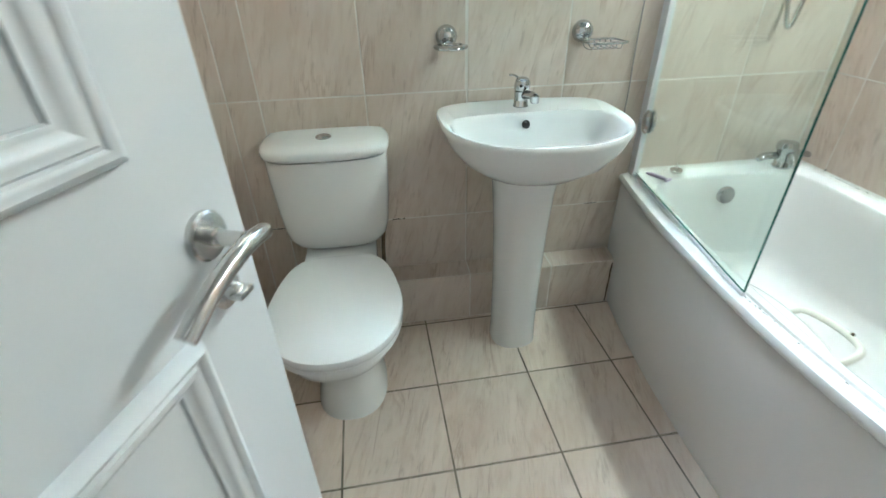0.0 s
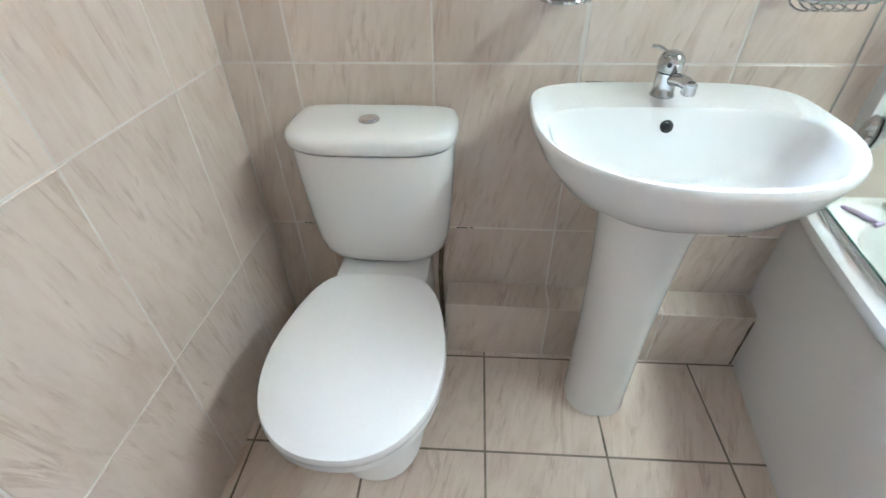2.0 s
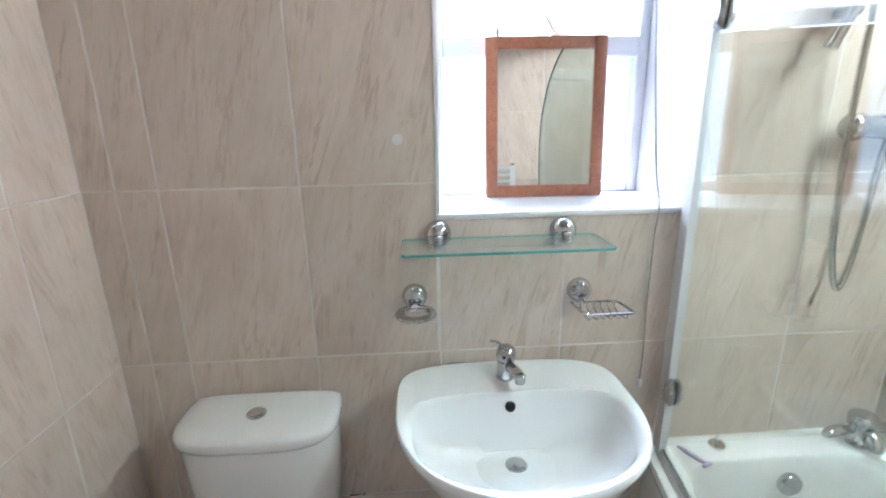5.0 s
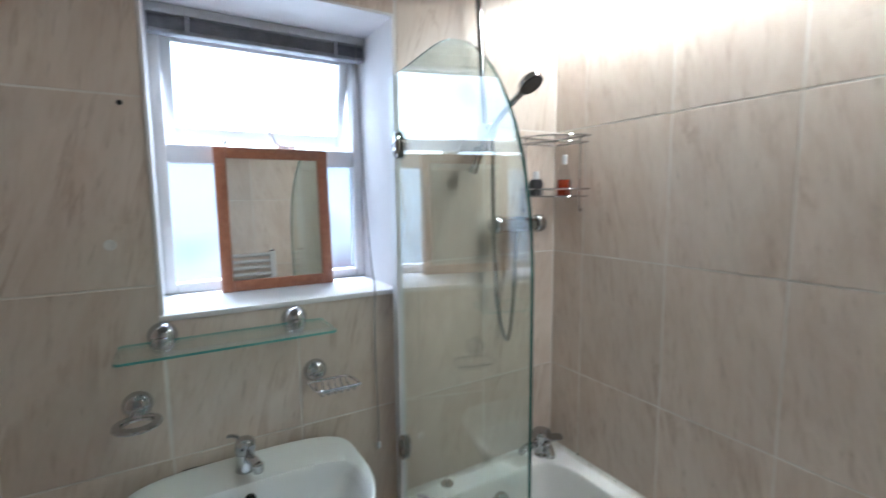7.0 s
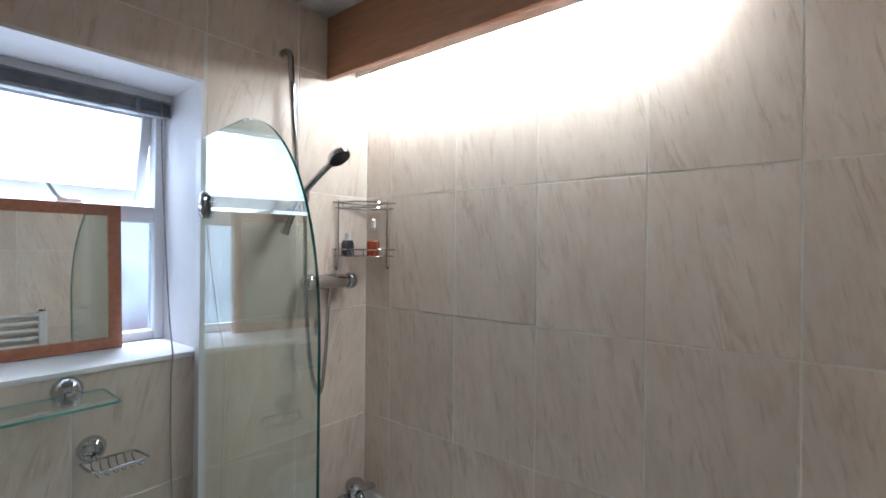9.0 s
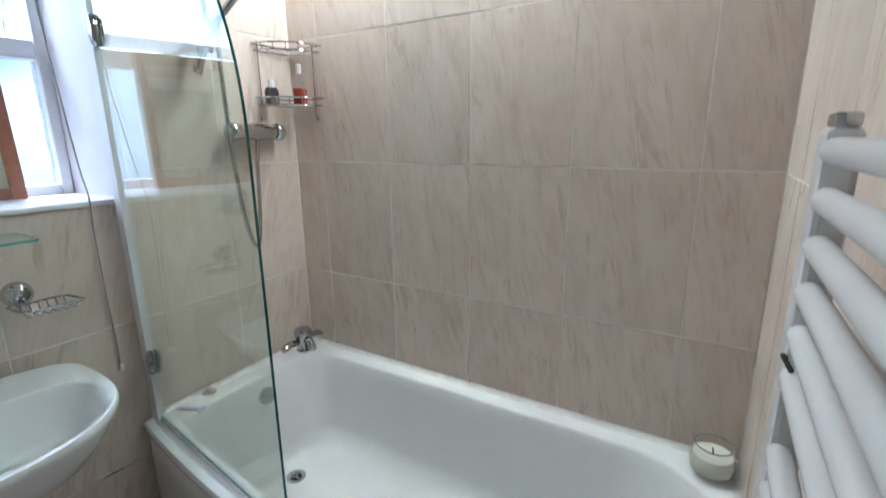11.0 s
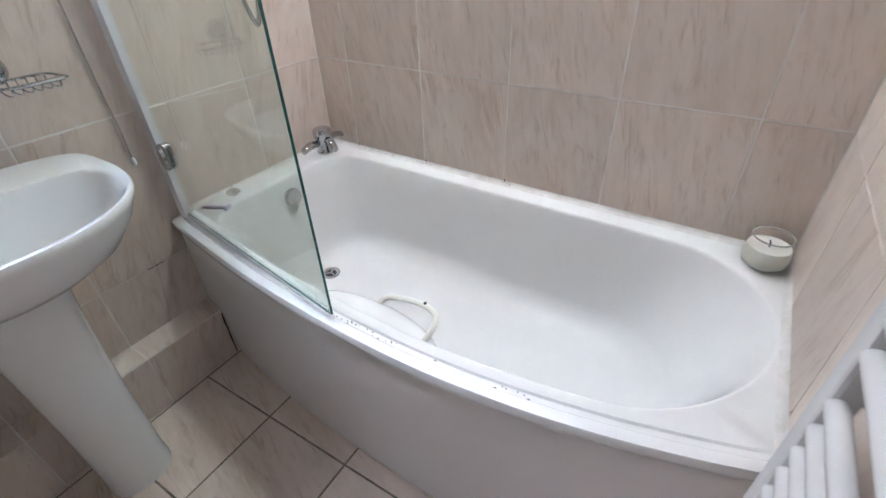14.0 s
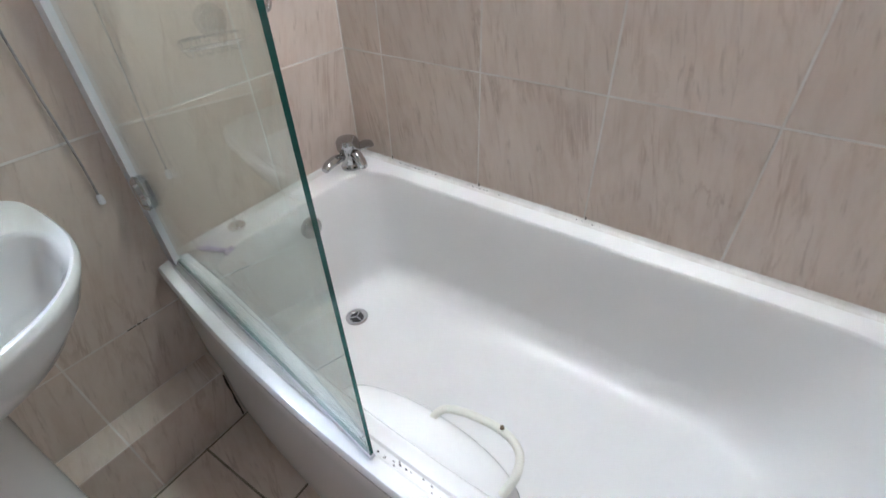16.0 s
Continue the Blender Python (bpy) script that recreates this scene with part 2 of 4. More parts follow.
def loft(rings, cap0=True, cap1=True, bm=None, closed=True):
    """Skin over rings of equally many points."""
    b2 = bmesh.new()
    vs = [[b2.verts.new(p) for p in r] for r in rings]
    n = len(rings[0])
    for a, c in zip(vs, vs[1:]):
        for i in range(n if closed else n - 1):
            b2.faces.new((a[i], a[(i + 1) % n], c[(i + 1) % n], c[i]))
    if cap0:
        b2.faces.new(vs[0][::-1])
    if cap1:
        b2.faces.new(vs[-1])
    return merged(bm, b2)


def lathe(profile, n=28, m=None, bm=None, caps=True):
    """Turn (radius, height) pairs about z."""
    rings = [[(r * math.cos(2 * math.pi * i / n), r * math.sin(2 * math.pi * i / n), h) for i in range(n)] for r, h in profile]
    b2 = loft(rings, caps, caps)
    if m is not None:
        moved(b2, m)
    return merged(bm, b2)


def smooth_path(pts, n=8):
    """Catmull-Rom through the points."""
    p = [Vector(q) for q in pts]
    p = [2 * p[0] - p[1], *p, 2 * p[-1] - p[-2]]
    out = []
    for i in range(1, len(p) - 2):
        for k in range(n):
            t = k / n
            a, b, c, d = p[i - 1:i + 3]
            out.append(0.5 * (2 * b + (c - a) * t + (2 * a - 5 * b + 4 * c - d) * t * t + (3 * b - a - 3 * c + d) * t ** 3))
    out.append(p[-2])
    return out


def tube(pts, r, n=10, closed=False, bm=None, radii=None, flat=1.0):
    p = [Vector(q) for q in pts]
    rings, up = [], None
    for i, q in enumerate(p):
        d = (p[(i + 1) % len(p)] - p[i - 1]) if closed else (p[min(i + 1, len(p) - 1)] - p[max(i - 1, 0)])
        d.normalize()
        if up is None:
            up = d.orthogonal().normalized()
            if abs(d.z) < 0.9:
                up = (Vector((0, 0, 1)) - d * d.z).normalized()
        up = (up - d * up.dot(d)).normalized()
        side = d.cross(up)
        rr = radii[i] if radii else r
        rings.append([q + (up * math.cos(2 * math.pi * k / n) * flat + side * math.sin(2 * math.pi * k / n)) * rr for k in range(n)])
    if closed:
        rings.append(rings[0])
        b2 = loft(rings, False, False)
        bmesh.ops.remove_doubles(b2, verts=b2.verts[:], dist=1e-6)
        return merged(bm, b2)
    return loft(rings, True, True, bm)


def oval(cx, cy, a, bf, bb, z, n=40, p=2.0):
    """A ring: half width a, reach bf towards -y and bb towards +y, superellipse power p."""
    out = []
    for i in range(n):
        t = 2 * math.pi * i / n
        c, s = math.cos(t), math.sin(t)
        x = a * math.copysign(abs(c) ** (2 / p), c)
        y = (bb if s > 0 else bf) * math.copysign(abs(s) ** (2 / p), s)
        out.append((cx + x, cy + y, z))
    return out


def rounded(cx, cy, hx, hy, r, z, seg=6):
    out = []
    for sx, sy, a0 in ((1, 1, 0), (-1, 1, 90), (-1, -1, 180), (1, -1, 270)):
        for k in range(seg + 1):
            a = radians(a0 + 90 * k / seg)
            out.append((cx + sx * (hx - r) + r * math.cos(a), cy + sy * (hy - r) + r * math.sin(a), z))
    return out


# ---- structure ----
def wall(name, x0, x1, y0, y1, z0, z1, mat, label):
    ob = part(name, box(x0, x1, y0, y1, z0, z1), mat, smooth=False)
    return tagged(ob, label, "wall", kind="structure")


G = 0.0010
WX0, WX1, WZ0, WZ1 = 0.425, 1.078, 1.254, 2.093
DX0, DX1, DZ = -0.345, 0.43, 2.04
floor = tagged(part("floor", box(XL - 0.15, XR + 0.15, YF - 0.15, YB + 0.15, -0.12, -G), DARK_GROUT, smooth=False), "beige marble-look floor tiles with dark grout lines", "floor", kind="structure")
ceiling = tagged(part("ceiling", box(XL - 0.15, XR + 0.15, YF - 0.15, YB + 0.45, ZC, ZC + 0.12), CEILING, smooth=False), "white plaster ceiling with grey mildew stains", "ceiling", kind="structure")
bm = box(XL - 0.15, WX0, YB + G, YB + 0.40, 0, ZC)
box(WX1, XR + 0.15, YB + G, YB + 0.40, 0, ZC, bm=bm)
box(WX0, WX1, YB + G, YB + 0.40, 0, WZ0 - 0.012, bm=bm)
box(WX0, WX1, YB + G, YB + 0.40, WZ1, ZC, bm=bm)
wall_north = tagged(part("wall_north", bm, GROUT, smooth=False), "beige tiled wall with window above the basin", "wall", kind="structure")
wall_west = wall("wall_west", XL - 0.15, XL - G, YF - 0.15, YB + G, 0, ZC, GROUT, "beige marble-look tiled wall beside the toilet")
wall_east = wall("wall_east", XR + G, XR + 0.15, YF - 0.15, YB + G, 0, ZC, GROUT, "beige marble-look tiled wall along the bath")
bm = box(XL, DX0, YF - 0.12, YF - G, 0, ZC)
box(DX1, XR, YF - 0.12, YF - G, 0, ZC, bm=bm)
box(DX0, DX1, YF - 0.12, YF - G, DZ, ZC, bm=bm)
wall_south = tagged(part("wall_south", bm, GROUT, smooth=False), "beige tiled wall with the doorway and towel radiator", "wall", kind="structure")
HALL = mottled("hall_paint", (0.70, 0.68, 0.64), (0.75, 0.73, 0.69), 3, 0.7, 0.1)
CARPET = mottled("hall_carpet", (0.22, 0.20, 0.18), (0.30, 0.27, 0.24), 60, 0.95, 0.4)
bm = box(-0.85, -0.75, -1.3, YF - 0.12, 0, ZC)
box(0.95, 1.05, -1.3, YF - 0.12, 0, ZC, bm=bm)
box(-0.85, 1.05, -1.4, -1.3, 0, ZC, bm=bm)
box(-0.85, XL - 0.15, YF - 0.15, YF - 0.12, 0, ZC, bm=bm)
tagged(part("wall_hall", bm, HALL, smooth=False), "plain painted hallway walls behind the doorway", "wall", kind="structure")
tagged(part("floor_hall", box(-0.85, 1.05, -1.4, YF - 0.15, -0.12, 0), CARPET, smooth=False), "plain hallway floor behind the doorway", "floor", kind="structure")
tagged(part("ceiling_hall", box(-0.85, 1.05, -1.4, YF - 0.15, ZC, ZC + 0.1), HALL, smooth=False), "plain hallway ceiling", "ceiling", kind="structure")
# weak fill added behind the doorway; the hall has no known lamp
hall_fill = area_lamp("hall_fill_light", look((0.1, -0.7, 2.44), (0.1, -0.7, 0)), 0.3, 0.3, 1.5, (1.0, 0.93, 0.84))

# window reveal, sill, frame
bm = box(WX0, WX0 + 0.008, YB - 0.002, 1.97, WZ0, WZ1)
box(WX1 - 0.008, WX1, YB - 0.002, 1.97, WZ0, WZ1, bm=bm)
box(WX0 + 0.008, WX1 - 0.008, YB - 0.002, 1.97, WZ1 - 0.008, WZ1, bm=bm)
tagged(part("window_reveal", bm, PLASTER, smooth=False), "white painted window reveal", "window reveal", kind="structure")
tagged(part("window_sill", box(WX0 - 0.004, WX1 + 0.004, YB - 0.006, 1.98, WZ0 - 0.012, WZ0 + 0.004, 0.004), PLASTER), "white window sill", "window sill", kind="structure")
backdrop = tagged(part("backdrop", box(-2.5, 4.0, 4.0, 4.05, -0.5, 5.0), BACKDROP, smooth=False), "bright hazy daylight outside", "backdrop", kind="structure")


def window():
    w = empty("window_1", pose(0, 0, 0), "white plastic window with open top light", "window", kind="structure")
    x0, x1, z0, z1, y0, y1 = WX0 + 0.008, WX1 - 0.008, WZ0 + 0.004, WZ1 - 0.008, 1.925, 1.985
    zt = 1.685
    f = 0.032
    part("window_frame", box(x0, x0 + f, y0, y1, z0, z1, 0.006), UPVC, w)
    part("window_frame", box(x1 - f, x1, y0, y1, z0, z1, 0.006), UPVC, w)
    part("window_frame", box(x0 + f, x1 - f, y0 + 0.003, y1 - 0.003, z0, z0 + 0.032, 0.006), UPVC, w)
    part("window_frame", box(x0 + f, x1 - f, y0 + 0.003, y1 - 0.003, z1 - f, z1, 0.006), UPVC, w)
    part("transom", box(x0 + f, x1 - f, y0 + 0.002, y1 - 0.002, zt - 0.03, zt + 0.025, 0.006), UPVC, w)
    part("pane", box(x0 + f, x1 - f, 1.953, 1.957, z0 + 0.032, zt - 0.03), FROSTED, w, "frosted lower pane", smooth=False).visible_shadow = False
    # top-hung sash, a little open
    sash = empty("sash", pose(0, 0, 0), "", "")
    for key in ("label", "category"):
        if key in sash:
            del sash[key]
    sash.parent = w
    bm = box(x0 + f, x0 + f + 0.03, -0.02, 0.02, -0.33, 0, 0.005)
    box(x1 - f - 0.03, x1 - f, -0.02, 0.02, -0.33, 0, 0.005, bm=bm)
    box(x0 + f + 0.03, x1 - f - 0.03, -0.019, 0.019, -0.33, -0.285, 0.005, bm=bm)
    box(x0 + f + 0.03, x1 - f - 0.03, -0.019, 0.019, -0.04, 0, 0.005, bm=bm)
    m = pose(0, 1.965, z1 - f, 14, 0, 0)
    part("sash_frame", moved(bm, m), UPVC, sash)
    part("sash_pane", moved(box(x0 + f + 0.03, x1 - f - 0.03, -0.002, 0.002, -0.285, -0.04), m), CLEAR, sash, smooth=False).visible_shadow = False
    bm = tube(smooth_path([(0.80, 1.915, zt + 0.03), (0.775, 1.90, zt + 0.035), (0.75, 1.90, zt + 0.075)]), 0.006)
    box(0.775, 0.835, 1.91, 1.926, zt + 0.018, zt + 0.034, 0.004, bm=bm)
    part("window_handle", bm, UPVC, w, "casement stay")
    part("stay_peg", box(0.615, 0.625, 1.905, 1.926, zt + 0.01, zt + 0.045, 0.003), STEEL, w)
    return w


window()

# ---- door ----
def door():
    d = empty("door_1", pose(-0.300, -0.035, 0.008, 0, 0, 69.5), "white panelled door standing ajar", "door", kind="structure")
    w, h = 0.742, 1.985
    # local: x along the leaf from the hinge, -y is the room face
    part("leaf", box(0, w, 0, 0.038, 0, h, 0.002), GLOSS_PAINT, d, smooth=False)

    def moulding(x0, x1, z0, z1):
        prof = [(0.0, 0.0), (0.001, 0.008), (0.005, 0.015), (0.010, 0.018), (0.015, 0.016), (0.018, 0.011), (0.021, 0.0105), (0.024, 0.014), (0.030, 0.0145), (0.036, 0.010), (0.042, 0.005), (0.046, 0.0045), (0.048, 0.0)]
        rings = []
        for inset, proud in prof:
            rings.append([(x0 + inset, -proud - 0.0005, z0 + inset), (x1 - inset, -proud - 0.0005, z0 + inset), (x1 - inset, -proud - 0.0005, z1 - inset), (x0 + inset, -proud - 0.0005, z1 - inset)])
        return loft(rings, False, False)

    for x0, x1, z0, z1 in ((0.10, 0.615, 1.09, 1.88), (0.10, 0.615, 0.20, 0.886)):
        part("moulding", moulding(x0, x1, z0, z1), GLOSS_PAINT, d)
    hz, hx = 0.980, w - 0.066
    out = pose(hx, 0, hz, 90, 0, 0)
    hd = part("handle", lathe([(0.029, 0.0), (0.029, 0.006), (0.026, 0.009), (0.011, 0.0095), (0.011, 0.018), (0.009, 0.019), (0.009, 0.05)], m=out), STEEL, d, "brushed steel lever handle")
    pts = smooth_path([(hx + 0.040, -0.046, hz - 0.012), (hx + 0.024, -0.052, hz - 0.006), (hx - 0.005, -0.057, hz - 0.001), (hx - 0.045, -0.060, hz - 0.004), (hx - 0.085, -0.060, hz - 0.016), (hx - 0.120, -0.057, hz - 0.036)])
    part("lever", tube(pts, 0.0104, 16), STEEL, hd)
    tz = hz - 0.074
    part("thumb_turn", lathe([(0.024, 0.0), (0.024, 0.006), (0.021, 0.008), (0.012, 0.009), (0.011, 0.022), (0.009, 0.024)], m=pose(hx, 0, tz, 90, 0, 0), bm=box(hx - 0.013, hx + 0.013, -0.034, -0.018, tz - 0.004, tz + 0.004, 0.002)), STEEL, d, "round steel privacy turn")
    for z in (0.25, 1.75):
        part("hinge", tube([(-0.004, -0.004, z - 0.04), (-0.004, -0.004, z + 0.04)], 0.006), STEEL, d)


door()
bm = box(DX0 - 0.06, DX0 + 0.012, YF, YF + 0.014, 0, DZ + 0.06, 0.004)
box(DX1 - 0.012, DX1 + 0.06, YF, YF + 0.014, 0, DZ + 0.06, 0.004, bm=bm)
box(DX0 + 0.012, DX1 - 0.012, YF, YF + 0.014, DZ - 0.012, DZ + 0.06, 0.004, bm=bm)
tagged(part("trim_door", bm, GLOSS_PAINT), "white painted door surround", "door frame", kind="structure")


# ---- bath ----
BZ = 0.545


def front_x(y, off=0.0):
    k = 0.090 * ((y - 0.75) / 0.9) ** 2 if y > 0.75 else 0.135 * ((0.75 - y) / 0.75) ** 2
    return 0.940 + k + off


def bath_ring(off_f, xb, y0, y1, r_tap, r_foot, z, n=120):
    """Closed ring bounded by the bowed front, the wall side and both ends, with rounded corners."""
    def sd(x, y):
        hx0 = front_x(y, off_f)
        cx, cy = (hx0 + xb) / 2, (y0 + y1) / 2
        r = r_tap if y > cy else r_foot
        qx, qy = abs(x - cx) - ((xb - hx0) / 2 - r), abs(y - cy) - ((y1 - y0) / 2 - r)
        return math.hypot(max(qx, 0), max(qy, 0)) + min(max(qx, qy), 0) - r

    ox, oy = 1.36, 0.80
    out = []
    for i in range(n):
        t = 2 * math.pi * i / n
        dx, dy = 0.55 * math.cos(t), math.sin(t)
        lo, hi = 0.0, 1.6
        for _ in range(26):
            mid = (lo + hi) / 2
            if sd(ox + dx * mid, oy + dy * mid) < 0:
                lo = mid
            else:
                hi = mid
        out.append((ox + dx * lo, oy + dy * lo, z))
    return out


def bath():
    b = empty("bath", pose(0, 0, 0), "white acrylic bath with bowed front panel", "bathtub")
    W, S, N = XR - 0.001, YF + 0.001, YB - 0.001
    rings = [
        bath_ring(0.004, W, S, N, 0.004, 0.004, BZ - 0.035),
        bath_ring(-0.006, W, S, N, 0.004, 0.004, BZ - 0.026),
        bath_ring(-0.008, W, S, N, 0.004, 0.004, BZ - 0.012),
        bath_ring(-0.002, W, S, N, 0.004, 0.004, BZ - 0.002),
        bath_ring(0.008, W, S, N, 0.004, 0.004, BZ),
        bath_ring(0.022, W, S, N, 0.004, 0.004, BZ - 0.001),
        bath_ring(0.027, W, S, N, 0.004, 0.004, BZ - 0.007),
        bath_ring(0.040, W - 0.006, S, N, 0.004, 0.004, BZ - 0.007),
        bath_ring(0.044, W - 0.010, S + 0.002, N - 0.002, 0.01, 0.02, BZ - 0.002),
        bath_ring(0.066, 1.682, 0.026, 1.562, 0.11, 0.27, BZ - 0.002),
        bath_ring(0.071, 1.679, 0.030, 1.558, 0.11, 0.27, BZ - 0.004),
        bath_ring(0.075, 1.676, 0.034, 1.554, 0.11, 0.27, BZ - 0.011),
        bath_ring(0.090, 1.670, 0.050, 1.545, 0.11, 0.27, BZ - 0.05),
        bath_ring(0.108, 1.659, 0.11, 1.528, 0.11, 0.26, 0.38),
        bath_ring(0.130, 1.645, 0.18, 1.511, 0.11, 0.24, 0.24),
        bath_ring(0.145, 1.628, 0.225, 1.495, 0.11, 0.22, 0.19),
        bath_ring(0.170, 1.596, 0.27, 1.468, 0.10, 0.20, 0.168),
        bath_ring(0.230, 1.535, 0.34, 1.400, 0.09, 0.16, 0.164),
        bath_ring(0.36, 1.40, 0.60, 1.20, 0.04, 0.04, 0.163),
    ]
    part("tub", loft(rings, False, True), ACRYLIC, b)
    ys = [S + (N - S) * i / 48 for i in range(49)]
    prof = [(0.010, 0.0), (0.006, 0.03), (0.003, 0.12), (0.001, 0.28), (0.002, 0.42), (0.005, 0.495), (0.016, 0.512)]
    bm = loft([[(front_x(y, o + 0.004), y, z) for o, z in prof] for y in ys], False, False, closed=False)
    part("bath_panel", bm, PANEL, b, "bowed white front panel")
    w = part("waste", lathe([(0.036, 0), (0.036, 0.003), (0.030, 0.005), (0.024, 0.003), (0.022, 0.0008), (0.0, 0.0008)], m=pose(1.400, 1.408, 0.165)), CHROME, b, "chrome plughole")
    bm = lathe([(0.021, 0), (0.021, 0.0005), (0.0, 0.0005)], m=pose(1.400, 1.408, 0.1661))
    part("waste_hole", bm, DARK, w)
    bm = None
    for a in (20, 140, 260):
        bm = moved(box(0, 0.021, -0.0025, 0.0025, 0, 0.002), pose(1.400, 1.408, 0.1668, 0, 0, a)) if bm is None else merged(bm, moved(box(0, 0.021, -0.0025, 0.0025, 0, 0.002), pose(1.400, 1.408, 0.1668, 0, 0, a)))
    part("waste_cross", bm, CHROME, w)
    part("overflow", lathe([(0.033, 0), (0.034, 0.010), (0.030, 0.018), (0.012, 0.021), (0.0, 0.021)], m=pose(1.400, 1.5355, 0.474, 86, 0, 0)), CHROME, b, "round chrome overflow cover")
    pts = smooth_path([(1.080, 0.872, 0.486), (1.104, 0.860, 0.506), (1.117, 0.838, 0.512), (1.126, 0.790, 0.516), (1.125, 0.738, 0.518), (1.108, 0.704, 0.518), (1.075, 0.692, 0.512), (1.045, 0.700, 0.490)])
    rest = []
    for k in range(1, 12):
        a = math.pi * k / 12
        rest.append([(1.055 + 0.062 * math.sin(a) * math.cos(q), 0.870 + 0.20 * math.sin(a) * math.sin(q), 0.455 + 0.055 * math.cos(a)) for q in (2 * math.pi * i / 32 for i in range(32))])
    part("arm_rest", loft(rest), ACRYLIC, b, "moulded white arm rest")
    part("grab_handle", tube(pts, 0.0076, 12), mottled("cream_plastic_grip", (0.76, 0.75, 0.67), (0.81, 0.80, 0.73), 10, 0.35), b, "cream plastic grab handle")
    part("handle_screw", lathe([(0.004, 0), (0.004, 0.004), (0, 0.005)], 8, m=pose(1.126, 0.746, 0.526)), BRASS, b)
    return b


bath_ob = bath()

# ---- bath screen ----
SA, SB = Vector((1.064, YB - 0.012, 0)), Vector((0.957, 0.884, 0))


def bath_screen():
    s = empty("bath_screen", pose(0, 0, 0), "clear glass bath screen with arched corner", "bath screen")
    d = (SB - SA).normalized()
    nrm = Vector((d.y, -d.x, 0))
    L = (SB - SA).length
    z0 = BZ + 0.004
    prof = [(0.035, z0 + 0.012), (L, z0 + 0.012), (L, 1.40)]
    for k in range(1, 24):
        a = radians(90 * k / 24)
        prof.append((0.30 + (L - 0.30) * math.cos(a) ** (2 / 2.2), 1.40 + 0.498 * math.sin(a) ** (2 / 2.2)))
    prof += [(0.30, 1.898), (0.18, 1.902), (0.035, 1.904)]
    front = [SA + d * u + nrm * 0.003 + Vector((0, 0, z)) for u, z in prof]
    back = [SA + d * u - nrm * 0.003 + Vector((0, 0, z)) for u, z in prof]
    bm = bmesh.new()
    bm.faces.new([bm.verts.new(p) for p in front])
    bm.faces.new([bm.verts.new(p) for p in back[::-1]])
    part("glass", bm, GLASS, s, smooth=False)
    bm = loft([front, back], False, False)
    part("glass_edge", bm, EDGE_GLASS, s, "green polished glass edge")
    # wall profile
    a0, a1 = SA - d * 0.0, SA + d * 0.04
    bm = loft([[a + nrm * o + Vector((0, 0, z)) for a, o in ((a0, -0.013), (a1, -0.010), (a1, 0.010), (a0, 0.013))] for z in (z0, 1.902)])
    part("wall_profile", bm, UPVC, s, "white metal wall profile")
    for z in (0.756, 1.70):
        bm = lathe([(0.0, 0), (0.026, 0), (0.028, 0.006), (0.022, 0.014), (0.0, 0.016)], m=Matrix.Translation(SA + d * 0.055 + Vector((0, 0, z))) @ Matrix.Rotation(math.atan2(nrm.y, nrm.x), 4, "Z") @ pose(0, 0, 0, 0, -90, 0) @ Matrix.Diagonal((1.5, 0.8, 1, 1)) @ Matrix.Translation((0, 0, 0.003)))
        lathe([(0.0, 0), (0.026, 0), (0.028, 0.006), (0.022, 0.014), (0.0, 0.016)], m=Matrix.Translation(SA + d * 0.055 + Vector((0, 0, z))) @ Matrix.Rotation(math.atan2(nrm.y, nrm.x), 4, "Z") @ pose(0, 0, 0, 0, 90, 0) @ Matrix.Diagonal((1.5, 0.8, 1, 1)) @ Matrix.Translation((0, 0, 0.003)), bm=bm)
        part("hinge", bm, CHROME, s, "chrome pivot")
    pts = [SA + d * u + Vector((0, 0, z0 + 0.005)) for u in (0.03, L)]
    part("seal_strip", tube(pts, 0.006, 8), UPVC, s, "grey plastic seal")


bath_screen()


